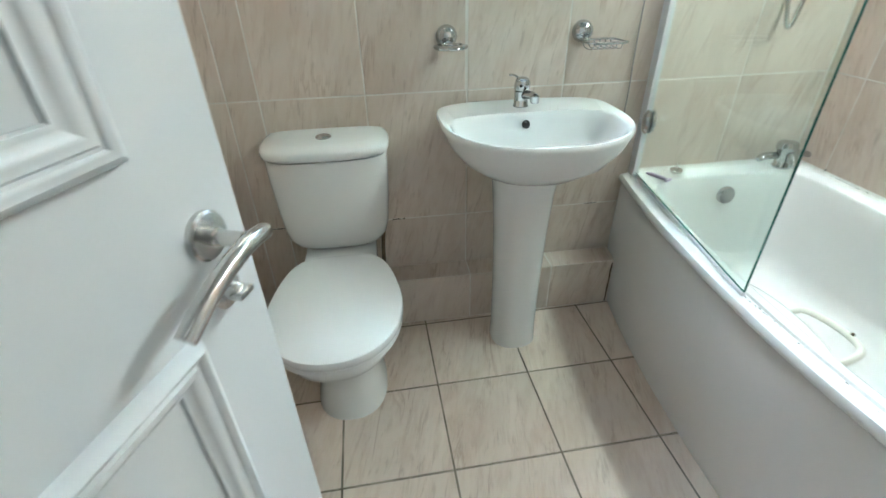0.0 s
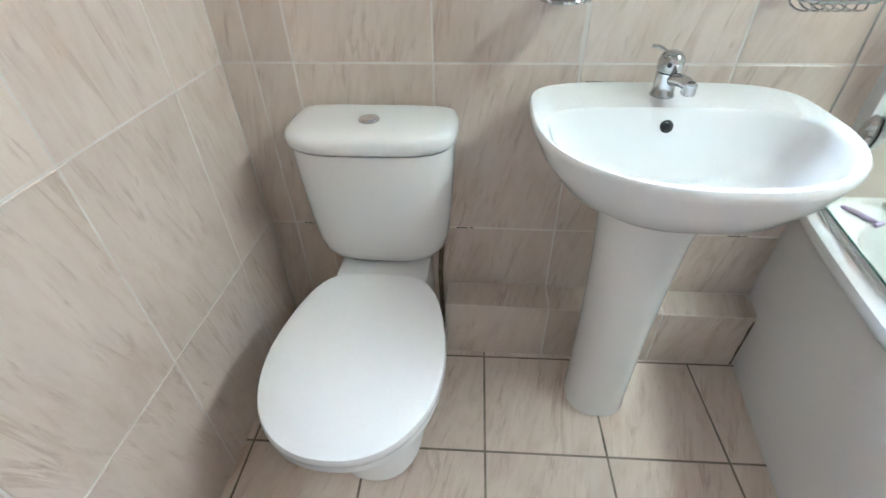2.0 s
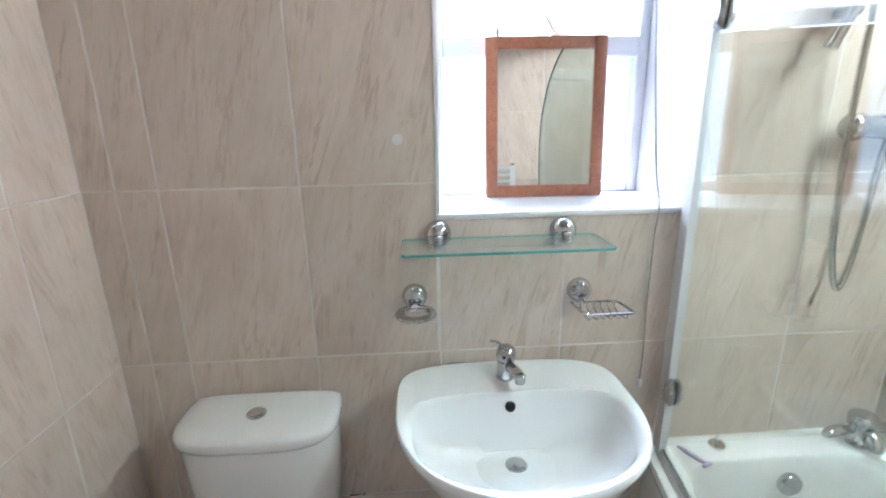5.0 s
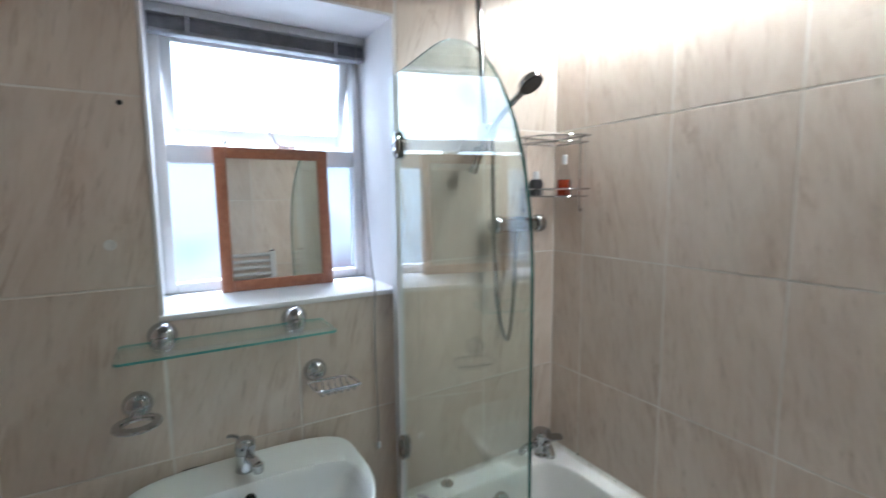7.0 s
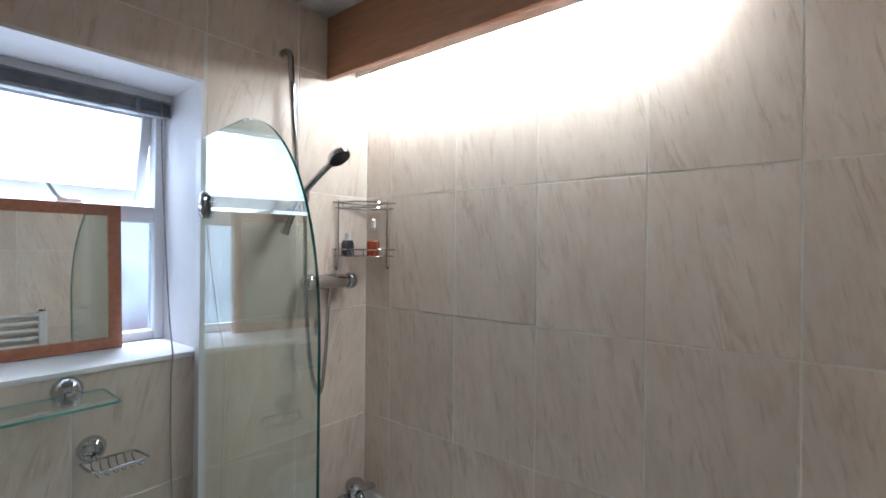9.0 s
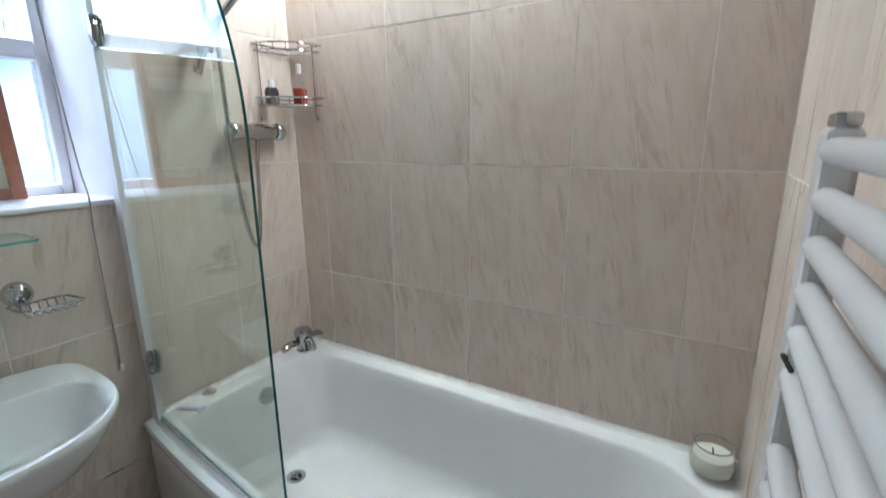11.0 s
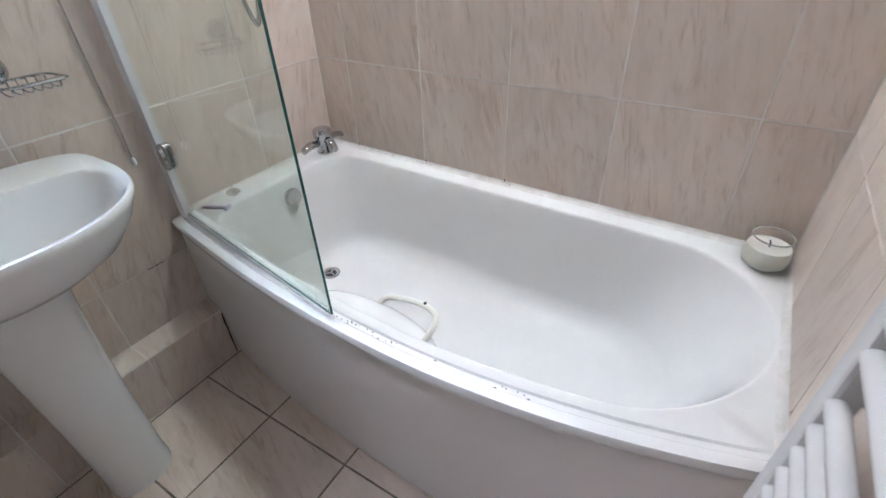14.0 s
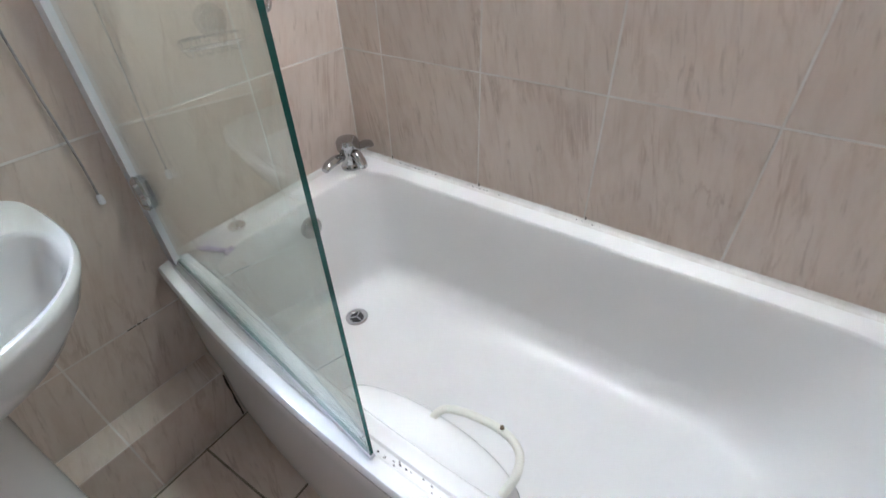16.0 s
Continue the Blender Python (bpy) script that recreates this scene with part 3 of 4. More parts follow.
# ---- toilet ----
def toilet():
    t = empty("toilet", pose(-0.035, 0, 0), "white close-coupled toilet with closed lid", "toilet")
    cy = 1.19
    rings = [oval(0, 1.26, a, f, bk, z, p=2.3) for a, f, bk, z in (
        (0.116, 0.150, 0.24, 0.0), (0.113, 0.147, 0.24, 0.02), (0.101, 0.130, 0.23, 0.09), (0.101, 0.135, 0.22, 0.17), (0.120, 0.175, 0.21, 0.225),
        (0.152, 0.240, 0.205, 0.28), (0.174, 0.283, 0.20, 0.325), (0.181, 0.295, 0.20, 0.360), (0.175, 0.29, 0.20, 0.372))]
    part("pan", loft(rings), CERAMIC, t)
    part("pan_shelf", loft([rounded(0, 1.53, 0.12, 0.11, 0.04, z) for z in (0.20, 0.395)] + [rounded(0, 1.53, 0.112, 0.10, 0.04, 0.40)]), CERAMIC, t)

    def seat_ring(s, z):
        out = []
        for x, y, _ in oval(0, cy, 0.192 * s, 0.245 * s, 0.250 * s, z, 64, 2.25):
            k = max(0.0, (y - cy) / 0.250)
            if k > 0:
                x = math.copysign(0.192 * s * max(0.0, 1 - (k / s) ** 4.6) ** (1 / 4.6), x) if k / s < 1 else x
            out.append((x * (1 - 0.24 * k ** 1.3), y, z))
        return out

    part("seat", loft([seat_ring(0.96, 0.373), seat_ring(0.985, 0.377), seat_ring(0.985, 0.391), seat_ring(0.97, 0.3935)]), SEAT, t)
    part("lid", loft([seat_ring(0.985, 0.3955), seat_ring(1.0, 0.400), seat_ring(1.0, 0.412), seat_ring(0.985, 0.419), seat_ring(0.93, 0.4225), seat_ring(0.6, 0.425), seat_ring(0.2, 0.426)]), SEAT, t, "glossy white closed lid")
    for x in (-0.07, 0.07):
        part("seat_hinge", tube([(x - 0.02, 1.415, 0.408), (x + 0.02, 1.415, 0.408)], 0.010), SEAT, t)

    def tank(hw, yf, z, p=3.6, n=40):
        """Bowed front with rounded corners, flat back."""
        out = []
        for i in range(n + 1):
            a = math.pi * i / n
            c, s = math.cos(a), math.sin(a)
            out.append((hw * math.copysign(abs(c) ** (2 / p), c) - 0.005, 1.60 - (1.60 - yf) * s ** (2 / p), z - 0.007))
        return out + [(-hw + 0.001, 1.638, z - 0.007), (hw - 0.011, 1.638, z - 0.007)]

    part("cistern", loft([tank(0.096, 1.515, 0.414), tank(0.131, 1.498, 0.418), tank(0.154, 1.488, 0.431), tank(0.169, 1.482, 0.452), tank(0.177, 1.478, 0.487), tank(0.184, 1.470, 0.565), tank(0.190, 1.464, 0.665), tank(0.192, 1.460, 0.742)]), CERAMIC, t)
    part("cistern_lid", loft([tank(0.190, 1.461, 0.7445), tank(0.197, 1.454, 0.748), tank(0.200, 1.450, 0.757), tank(0.200, 1.450, 0.771), tank(0.195, 1.455, 0.780), tank(0.182, 1.468, 0.787), tank(0.152, 1.49, 0.791), tank(0.09, 1.53, 0.793)]), CERAMIC, t)
    part("flush_button", lathe([(0.024, 0), (0.024, 0.004), (0.021, 0.007), (0.017, 0.006), (0.015, 0.008), (0.0, 0.0085)], m=pose(-0.005, 1.545, 0.7845)), CHROME, t, "chrome push button")

    part("supply_pipe", tube(smooth_path([(0.150, 1.60, 0.47), (0.150, 1.60, 0.42), (0.140, 1.605, 0.30), (0.142, 1.61, 0.10), (0.142, 1.61, 0.0)]), 0.0075, 10), BRASS, t, "tarnished supply pipe")
    part("valve_nut", lathe([(0.012, 0), (0.013, 0.004), (0.013, 0.022), (0.009, 0.026)], 6, m=pose(0.150, 1.60, 0.425)), BRASS, t)


toilet()


# ---- basin ----
BX, BR = 0.592, 0.842


def basin():
    b = empty("basin", pose(BX, 0, 0), "white ceramic pedestal basin", "wash basin")
    yb = YB - 0.003

    def ring(s, z, back=0.0, drop=0.0, n=72):
        out = []
        cy = 1.45
        for i in range(n):
            t = 2 * math.pi * i / n
            c, sn = math.cos(t), math.sin(t)
            if sn > 0:
                x = 0.282 * s * math.copysign(abs(c) ** (2 / 4.5), c)
                y = cy + (yb - back - cy) * abs(sn) ** (2 / 4.5)
                x *= 1 - 0.13 * abs(sn) ** 4
            else:
                x = 0.282 * s * math.copysign(abs(c) ** (2 / 2.3), c)
                y = cy - 0.286 * s * abs(sn) ** (2 / 2.3)
            f = max(0.0, (1.60 - y) / 0.4)
            out.append((x, y, z - drop * f))
        return out

    def bowl(s, z, cy=1.40, n=72):
        out = []
        for i in range(n):
            t = 2 * math.pi * i / n
            c, sn = math.cos(t), math.sin(t)
            q = 3.4 if sn > 0 else 2.3
            x = 0.250 * s * math.copysign(abs(c) ** (2 / q), c)
            y = cy + (0.100 if sn > 0 else 0.204) * s * math.copysign(abs(sn) ** (2 / q), sn)
            out.append((x, y, z))
        return out

    rings = [
        [(x * 0.36, 1.45 + (y - 1.45) * 0.40, z) for x, y, z in ring(1, 0.665)],
        [(x * 0.58, 1.45 + (y - 1.45) * 0.60, z) for x, y, z in ring(1, 0.69)],
        [(x * 0.80, 1.45 + (y - 1.45) * 0.82, z) for x, y, z in ring(1, 0.735)],
        [(x * 0.93, 1.45 + (y - 1.45) * 0.94, z) for x, y, z in ring(1, 0.785)],
        ring(0.985, BR - 0.022), ring(1.0, BR - 0.012), ring(0.997, BR - 0.004), ring(0.985, BR), ring(0.968, BR - 0.001, 0.02),
        bowl(1.04, BR - 0.004), bowl(1.0, BR - 0.012), bowl(0.97, BR - 0.035), bowl(0.90, BR - 0.075), bowl(0.76, BR - 0.115, 1.40), bowl(0.5, BR - 0.14, 1.41), bowl(0.12, BR - 0.147, 1.412)]
    part("bowl", loft(rings), CERAMIC, b)
    rings = [oval(-0.021, 1.42, a, f, bk, z, 36, 2.4) for a, f, bk, z in ((0.083, 0.082, 0.09, 0.0), (0.083, 0.082, 0.09, 0.012), (0.080, 0.080, 0.09, 0.05), (0.081, 0.083, 0.095, 0.28), (0.087, 0.09, 0.10, 0.48), (0.095, 0.10, 0.11, 0.62), (0.106, 0.12, 0.12, 0.70))]
    part("pedestal", loft(rings), CERAMIC, b)
    part("waste", lathe([(0.03, 0), (0.03, 0.004), (0.024, 0.007), (0.0, 0.009)], m=pose(-0.004, 1.414, BR - 0.148)), CHROME, b, "chrome pop-up waste")
    part("overflow", lathe([(0.013, 0), (0.013, 0.003), (0.009, 0.003), (0.008, 0.0), (0.0, 0.0)], m=pose(-0.004, 1.4945, BR - 0.040, 68, 0, 0)), DARK, b, "dark overflow hole")



basin()


def basin_tap():
    t = empty("basin_tap", pose(0.590, 1.570, BR - 0.003), "chrome single-lever basin mixer tap", "tap")
    part("tap_body", lathe([(0.0245, 0), (0.0250, 0.003), (0.0225, 0.008), (0.0215, 0.030), (0.0225, 0.048), (0.0190, 0.050), (0.0190, 0.053)]), CHROME, t)
    part("tap_head", lathe([(0.0195, 0), (0.0240, 0.001), (0.0250, 0.006), (0.0250, 0.020), (0.0225, 0.030), (0.0150, 0.036), (0.006, 0.038), (0, 0.038)], m=pose(0, 0, 0.052, 7, 3, 0)), CHROME, t)
    pts = smooth_path([(0.003, -0.005, 0.034), (0.010, -0.032, 0.043), (0.016, -0.058, 0.046), (0.020, -0.076, 0.044)])
    part("spout", tube(pts, 0.0125, 14), CHROME, t)
    part("spout_nozzle", lathe([(0.012, 0), (0.0135, 0.003), (0.0135, 0.020), (0.010, 0.023), (0, 0.023)], m=pose(0.020, -0.076, 0.028)), CHROME, t)
    part("lever", tube(smooth_path([(-0.006, 0.004, 0.082), (-0.016, 0.010, 0.090), (-0.026, 0.014, 0.094), (-0.038, 0.018, 0.094)]), 0.0065, 12, flat=0.5), CHROME, t)
    part("temperature_mark", lathe([(0.0048, 0), (0.0048, 0.0015), (0, 0.002)], 12, m=pose(-0.009, -0.0235, 0.068, 90, 0, -20)), BLACK_PLASTIC, t, "small dark temperature mark")


basin_tap()

# boxed-in pipes along the wall
bm = box(0.125, 1.03, 1.546 + G, YB, 0, 0.211 - G)
boxing = tagged(part("pipe_boxing", bm, GROUT, smooth=False), "low tiled pipe boxing along the wall", "boxing", kind="structure")


# ---- towel radiator ----
def towel_radiator():
    r = empty("towel_radiator", pose(0, 0, 0), "white ladder towel radiator on the wall", "radiator")
    xa, xb, y = 0.955, 0.50, 0.066
    for x in (xa, xb):
        part("post", box(x - 0.020, x + 0.020, y - 0.019, y + 0.009, 0.56, 1.424, 0.006), RAIL_WHITE, r, smooth=False)
        part("end_cap", box(x - 0.016, x + 0.012, y - 0.016, y + 0.005, 1.424, 1.437, 0.003), CHROME, r, "chrome end cap")
    for z in RAILS:
        part("rail", tube([(xa - 0.018, y, z), (xa - 0.022, y, z), (xb + 0.022, y, z), (xb + 0.018, y, z)], 0.0118, 14, radii=[0.008, 0.0118, 0.0118, 0.008]), RAIL_WHITE, r)
    for x in (xa, xb):
        for zz in (0.85, 1.13):
            part("bracket", tube([(x, y - 0.010, zz), (x, YF + 0.001, zz)], 0.008), RAIL_WHITE, r)
    part("hook", tube(smooth_path([(xa - 0.018, y + 0.008, 1.206), (xa - 0.030, y + 0.012, 1.212), (xa - 0.046, y + 0.006, 1.204)]), 0.0024, 8, radii=None), MOULD, r, "dark rusty hook caught on the rail")
    for x in (xa, xb):
        part("valve", lathe([(0.009, 0), (0.009, 0.03), (0.016, 0.032), (0.016, 0.07), (0.008, 0.075), (0.008, 0.10)], m=pose(x, y, 0.46)), CHROME, r, "chrome valve")
        part("valve_tail", tube([(x, y, 0.475), (x, YF + 0.001, 0.475)], 0.008), CHROME, r)


RAILS = (1.404, 1.361, 1.318, 1.274, 1.231, 1.187, 1.102, 1.058, 1.014, 0.969, 0.924, 0.848, 0.804, 0.760, 0.716, 0.672)
towel_radiator()


# ---- pelmet and strip light ----
def pelmet():
    p = tagged(part("light_pelmet", box(1.535, 1.56, YF + 0.002, YB - 0.003, 2.232, ZC - 0.002, 0.002), WOOD_BROWN), "brown wooden pelmet board over the bath", "pelmet")
    s = empty("strip_light", pose(0, 0, 0), "glowing strip light behind wooden pelmet", "strip light")
    part("light_base", box(1.649, 1.704, 0.37, 1.61, 2.259, 2.31, 0.003), UPVC, s)
    part("diffuser", box(1.654, 1.699, 0.38, 1.60, 2.250, 2.258), TUBE_GLOW, s, "glowing diffuser", smooth=False)


pelmet()


# ---- round wall lamp ----
def round_lamp():
    s = empty("wall_lamp", pose(0.055, YB, 1.990, 90, 0, 0), "round wall lamp with brown rim, lit", "wall lamp")
    part("rim", lathe([(0.112, 0), (0.118, 0.012), (0.117, 0.030), (0.110, 0.038), (0.102, 0.040), (0.096, 0.034), (0.096, 0.002)], 48, caps=False), WOOD_BROWN, s)
    part("diffuser", lathe([(0.095, 0.012), (0.094, 0.040), (0.084, 0.060), (0.052, 0.074), (0, 0.078)], 48), LAMP_GLOW, s, "glowing cream dome")


round_lamp()


# ---- mirror on the sill ----
def sill_mirror():
    m = empty("framed_mirror", pose(0.755, 1.872, WZ0 + 0.0045, -3.8, 0, -1.5), "small mirror in reddish wooden frame on sill", "mirror")
    w, h, f, d = 0.172, 0.446, 0.034, 0.018
    part("frame_side", box(-w, -w + f, -d, 0, 0, h, 0.003), WOOD_RED, m)
    part("frame_side", box(w - f, w, -d, 0, 0, h, 0.003), WOOD_RED, m)
    part("frame_rail", box(-w + f, w - f, -d, 0, 0, f, 0.003), WOOD_RED, m)
    part("frame_rail", box(-w + f, w - f, -d, 0, h - f, h, 0.003), WOOD_RED, m)
    part("mirror_glass", box(-w + f, w - f, -0.010, -0.004, f, h - f), MIRROR, m, smooth=False)


sill_mirror()


# ---- glass shelf, holder, soap dish ----
def glass_shelf():
    s = empty("glass_shelf", pose(0, 0, 0), "clear glass shelf on chrome mounts", "shelf")
    part("glass", loft([rounded(0.578, 1.550, 0.24, 0.073, 0.012, z) for z in (1.196, 1.203)]), SHELF_GLASS, s)
    part("glass_edge", loft([rounded(0.578, 1.550, 0.2405, 0.0735, 0.012, z) for z in (1.1965, 1.2025)], False, False), mottled("teal_glass_edge", (0.10, 0.32, 0.30), (0.20, 0.45, 0.42), 20, 0.1), s, "green glass edge")
    for x in (0.426, 0.747):
        bm = lathe([(0.0, 0), (0.034, 0), (0.034, 0.008), (0.030, 0.02), (0.021, 0.031), (0.010, 0.036), (0.0, 0.037)], m=pose(x, YB, 1.208, 90, 0, 0))
        box(x - 0.012, x + 0.012, 1.598, 1.63, 1.190, 1.212, 0.004, bm=bm)
        part("wall_mount", bm, CHROME, s)


glass_shelf()


def dome_mount(x, z, parent, out):
    bm = lathe([(0.0, 0), (0.033, 0), (0.033, 0.007), (0.029, 0.019), (0.020, 0.028), (0.010, 0.032), (0.0, 0.033)], m=pose(x, YB, z, 90, 0, 0))
    tube([(x, YB - 0.02, z - 0.008), (x, YB - out, z - 0.016)], 0.009, 12, bm=bm)
    return part("wall_mount", bm, CHROME, parent)


def tumbler_holder():
    h = empty("tumbler_holder", pose(0, 0, 0), "empty chrome tumbler holder on the wall", "holder")
    dome_mount(0.363, 1.044, h, 0.042)
    part("ring", lathe([(0.032, 0.0), (0.050, 0.002), (0.052, 0.006), (0.050, 0.010), (0.034, 0.013), (0.031, 0.008), (0.032, 0.0)], 36, caps=False, m=pose(0.365, 1.572, 1.018)), CHROME, h)


tumbler_holder()


def soap_dish():
    s = empty("soap_dish", pose(0, 0, 0), "chrome wire soap dish on the wall", "soap dish")
    dome_mount(0.799, 1.043, s, 0.045)
    z, yb, yf = 1.024, 1.604, 1.520
    rim = smooth_path([(0.765, yb, z), (0.80, yb + 0.001, z), (0.862, yb, z), (0.884, yb - 0.012, z), (0.893, yf + 0.012, z), (0.885, yf, z), (0.81, yf - 0.001, z), (0.785, yf + 0.003, z), (0.770, yf + 0.025, z), (0.765, yb, z)], 4)[:-1]
    part("rim_wire", tube(rim, 0.0032, 8, True), CHROME, s)
    part("front_bar", tube([(0.79, yf, z - 0.001), (0.886, yf, z - 0.001)], 0.0045, 8), CHROME, s)
    for i in range(6):
        x = 0.788 + i * 0.018
        pts = smooth_path([(x, yf + 0.002, z), (x, yf + 0.007, z - 0.016), (x, (yf + yb) / 2, z - 0.022), (x, yb - 0.007, z - 0.016), (x, yb - 0.002, z)], 4)
        part("wire", tube(pts, 0.0019, 6), CHROME, s)


soap_dish()


# ---- shower ----
def shower():
    s = empty("shower", pose(0, 0, 0), "chrome shower riser with hand shower and valve", "shower")
    x, y = 1.378, YB - 0.05
    pts = smooth_path([(x - 0.036, YB, 2.262), (x - 0.036, YB - 0.03, 2.266), (x - 0.033, y, 2.245), (x - 0.028, y, 2.19), (x - 0.015, y, 2.0), (x + 0.006, y, 1.70)])
    part("riser_rail", tube(pts, 0.0105, 12), CHROME, s)
    part("rail_bracket", tube([(x, YB, 1.705), (x, y - 0.006, 1.705)], 0.013), CHROME, s)
    part("slider", box(x - 0.024, x + 0.024, y - 0.045, y + 0.02, 1.735, 1.785, 0.009, 3), CHROME, s)
    hp = smooth_path([(x - 0.064, y - 0.02, 1.622), (x - 0.048, y - 0.03, 1.67), (x - 0.008, y - 0.045, 1.76), (x + 0.028, y - 0.10, 1.835), (x + 0.045, y - 0.145, 1.872)])
    hd = part("hand_shower", tube(hp, 0.012, 12, radii=[0.016 - 0.005 * min(1, i / 10) for i in range(len(hp))]), CHROME, s)
    m = look((x + 0.052, y - 0.165, 1.888), (x + 0.09, y - 0.30, 1.70))
    part("shower_head", lathe([(0.0, 0.026), (0.018, 0.024), (0.036, 0.012), (0.042, 0.0), (0.040, -0.008)], m=m), CHROME, hd)
    part("spray_plate", lathe([(0.039, -0.008), (0.036, -0.011), (0.0, -0.012)], m=m), BLACK_PLASTIC, hd, "dark spray plate")
    vx, vz, vy = 1.523, 1.448, YB - 0.052
    part("valve_body", tube([(vx + q, vy, vz) for q in (-0.075, -0.05, -0.02, 0.02, 0.05, 0.075)], 0.026, 20, radii=[0.024, 0.027, 0.030, 0.030, 0.027, 0.024]), CHROME, s)
    for k in (-1, 1):
        part("valve_knob", lathe([(0.026, 0), (0.031, 0.005), (0.033, 0.014), (0.031, 0.030), (0.022, 0.039), (0, 0.041)], m=pose(vx + k * 0.077, vy, vz, 0, 90 * k, 0)), CHROME, s)
        part("valve_elbow", tube([(vx + k * 0.055, YB, vz), (vx + k * 0.055, vy, vz)], 0.02, 14), CHROME, s)
    hose = smooth_path([(x + 0.012, y - 0.028, 1.742), (x + 0.018, y - 0.022, 1.66), (x + 0.022, y - 0.018, 1.55), (x + 0.034, y - 0.012, 1.35), (x + 0.055, y - 0.01, 1.15), (x + 0.085, y - 0.01, 1.045), (x + 0.105, y - 0.01, 1.06), (x + 0.120, y - 0.01, 1.18), (x + 0.132, y - 0.006, 1.34), (vx, vy, vz - 0.025)], 12)
    part("hose", tube(hose, 0.0075, 10, radii=[0.0082 if i % 2 else 0.0070 for i in range(len(hose))]), STEEL, s, "ribbed metal hose")


shower()


# ---- bath tap ----
def bath_tap():
    t = empty("bath_tap", pose(1.650, 1.592, BZ - 0.003) @ Matrix.Scale(1.15, 4), "chrome bath tap with two side handles", "tap")
    part("tap_body", lathe([(0.027, 0), (0.028, 0.007), (0.024, 0.012), (0.025, 0.045), (0.031, 0.056), (0.032, 0.078), (0.027, 0.086), (0.010, 0.089), (0, 0.089)]), CHROME, t)
    for k in (-1, 1):
        pts = smooth_path([(k * 0.018, 0.004, 0.036), (k * 0.04, 0.004, 0.042), (k * 0.075, 0.0, 0.041), (k * 0.098, -0.004, 0.034)], 5)
        part("tap_handle", tube(pts, 0.013, 12, radii=[0.010 + 0.006 * math.sin(math.pi * i / (len(pts) - 1)) for i in range(len(pts))], flat=0.75), CHROME, t)
    pts = smooth_path([(0, -0.01, 0.050), (-0.005, -0.035, 0.048), (-0.008, -0.052, 0.030), (-0.008, -0.054, 0.018)])
    part("spout", tube(pts, 0.015, 12, flat=0.8), CHROME, t)


bath_tap()


# ---- corner caddy with bottles ----
CX, CY = XR - 0.006, YB - 0.006


def corner_caddy():
    c = empty("corner_caddy", pose(CX, CY, 0), "chrome wire corner caddy with two baskets", "caddy")
    R = 0.172

    def arc(r, z):
        pts = [Vector((-0.002, -0.002, z))]
        for i in range(17):
            a = radians(180 + 90 * i / 16)
            pts.append(Vector((r * math.cos(a) * (1 if i else 1), r * math.sin(a), z)))
        return pts

    for z, hgt in ((1.735, 0.022), (1.545, 0.026)):
        k = part("basket", tube(arc(R, z + hgt), 0.003, 8, True), CHROME, c)
        part("basket_wire", tube(arc(R - 0.01, z), 0.0025, 8, True), CHROME, k)
        for i in range(1, 6):
            a = radians(180 + 90 * i / 6)
            part("basket_wire", tube([(-0.004, -0.004, z), ((R - 0.01) * math.cos(a), (R - 0.01) * math.sin(a), z), (R * math.cos(a), R * math.sin(a), z + hgt)], 0.0018, 6), CHROME, k)
    for dx, dy in ((-0.15, -0.004), (-0.004, -0.13)):
        pts = smooth_path([(dx, dy, 1.768), (dx, dy, 1.60), (dx, dy, 1.51), (dx - (0.006 if dx < -0.1 else 0), dy - (0.006 if dx > -0.1 else 0), 1.490), (dx - (0.012 if dx < -0.1 else 0), dy - (0.012 if dx > -0.1 else 0), 1.502)], 5)
        part("upright", tube(pts, 0.0028, 8), CHROME, c)


corner_caddy()


def bottles():
    b = empty("bottle", pose(CX - 0.135, CY - 0.045, 1.5485), "small black bottle with clear top", "bottle")
    part("bottle_body", loft([rounded(0, 0, 0.024, 0.016, 0.010, z) for z in (0, 0.045)] + [rounded(0, 0, 0.018, 0.012, 0.008, 0.058)]), BLACK_PLASTIC, b)
    part("bottle_cap", lathe([(0.010, 0.058), (0.012, 0.066), (0.010, 0.085), (0.0, 0.088)]), UPVC, b, "pale rounded cap")
    b = empty("bottle", pose(CX - 0.055, CY - 0.105, 1.5485, 0, 0, 35), "clear bottle half full of red liquid", "bottle")
    part("bottle_body", loft([rounded(0, 0, 0.034, 0.020, 0.010, z) for z in (0, 0.055)]), RED_LIQUID, b)
    part("bottle_shoulder", loft([rounded(0, 0, 0.034, 0.020, 0.010, 0.056), rounded(0, 0, 0.033, 0.019, 0.010, 0.085), rounded(0, 0, 0.012, 0.011, 0.008, 0.11)]), glass_material("clear_bottle", (0.93, 0.93, 0.93)), b, "clear empty upper half")
    part("bottle_cap", lathe([(0.009, 0.11), (0.010, 0.14), (0.004, 0.145), (0, 0.145)]), UPVC, b)


bottles()


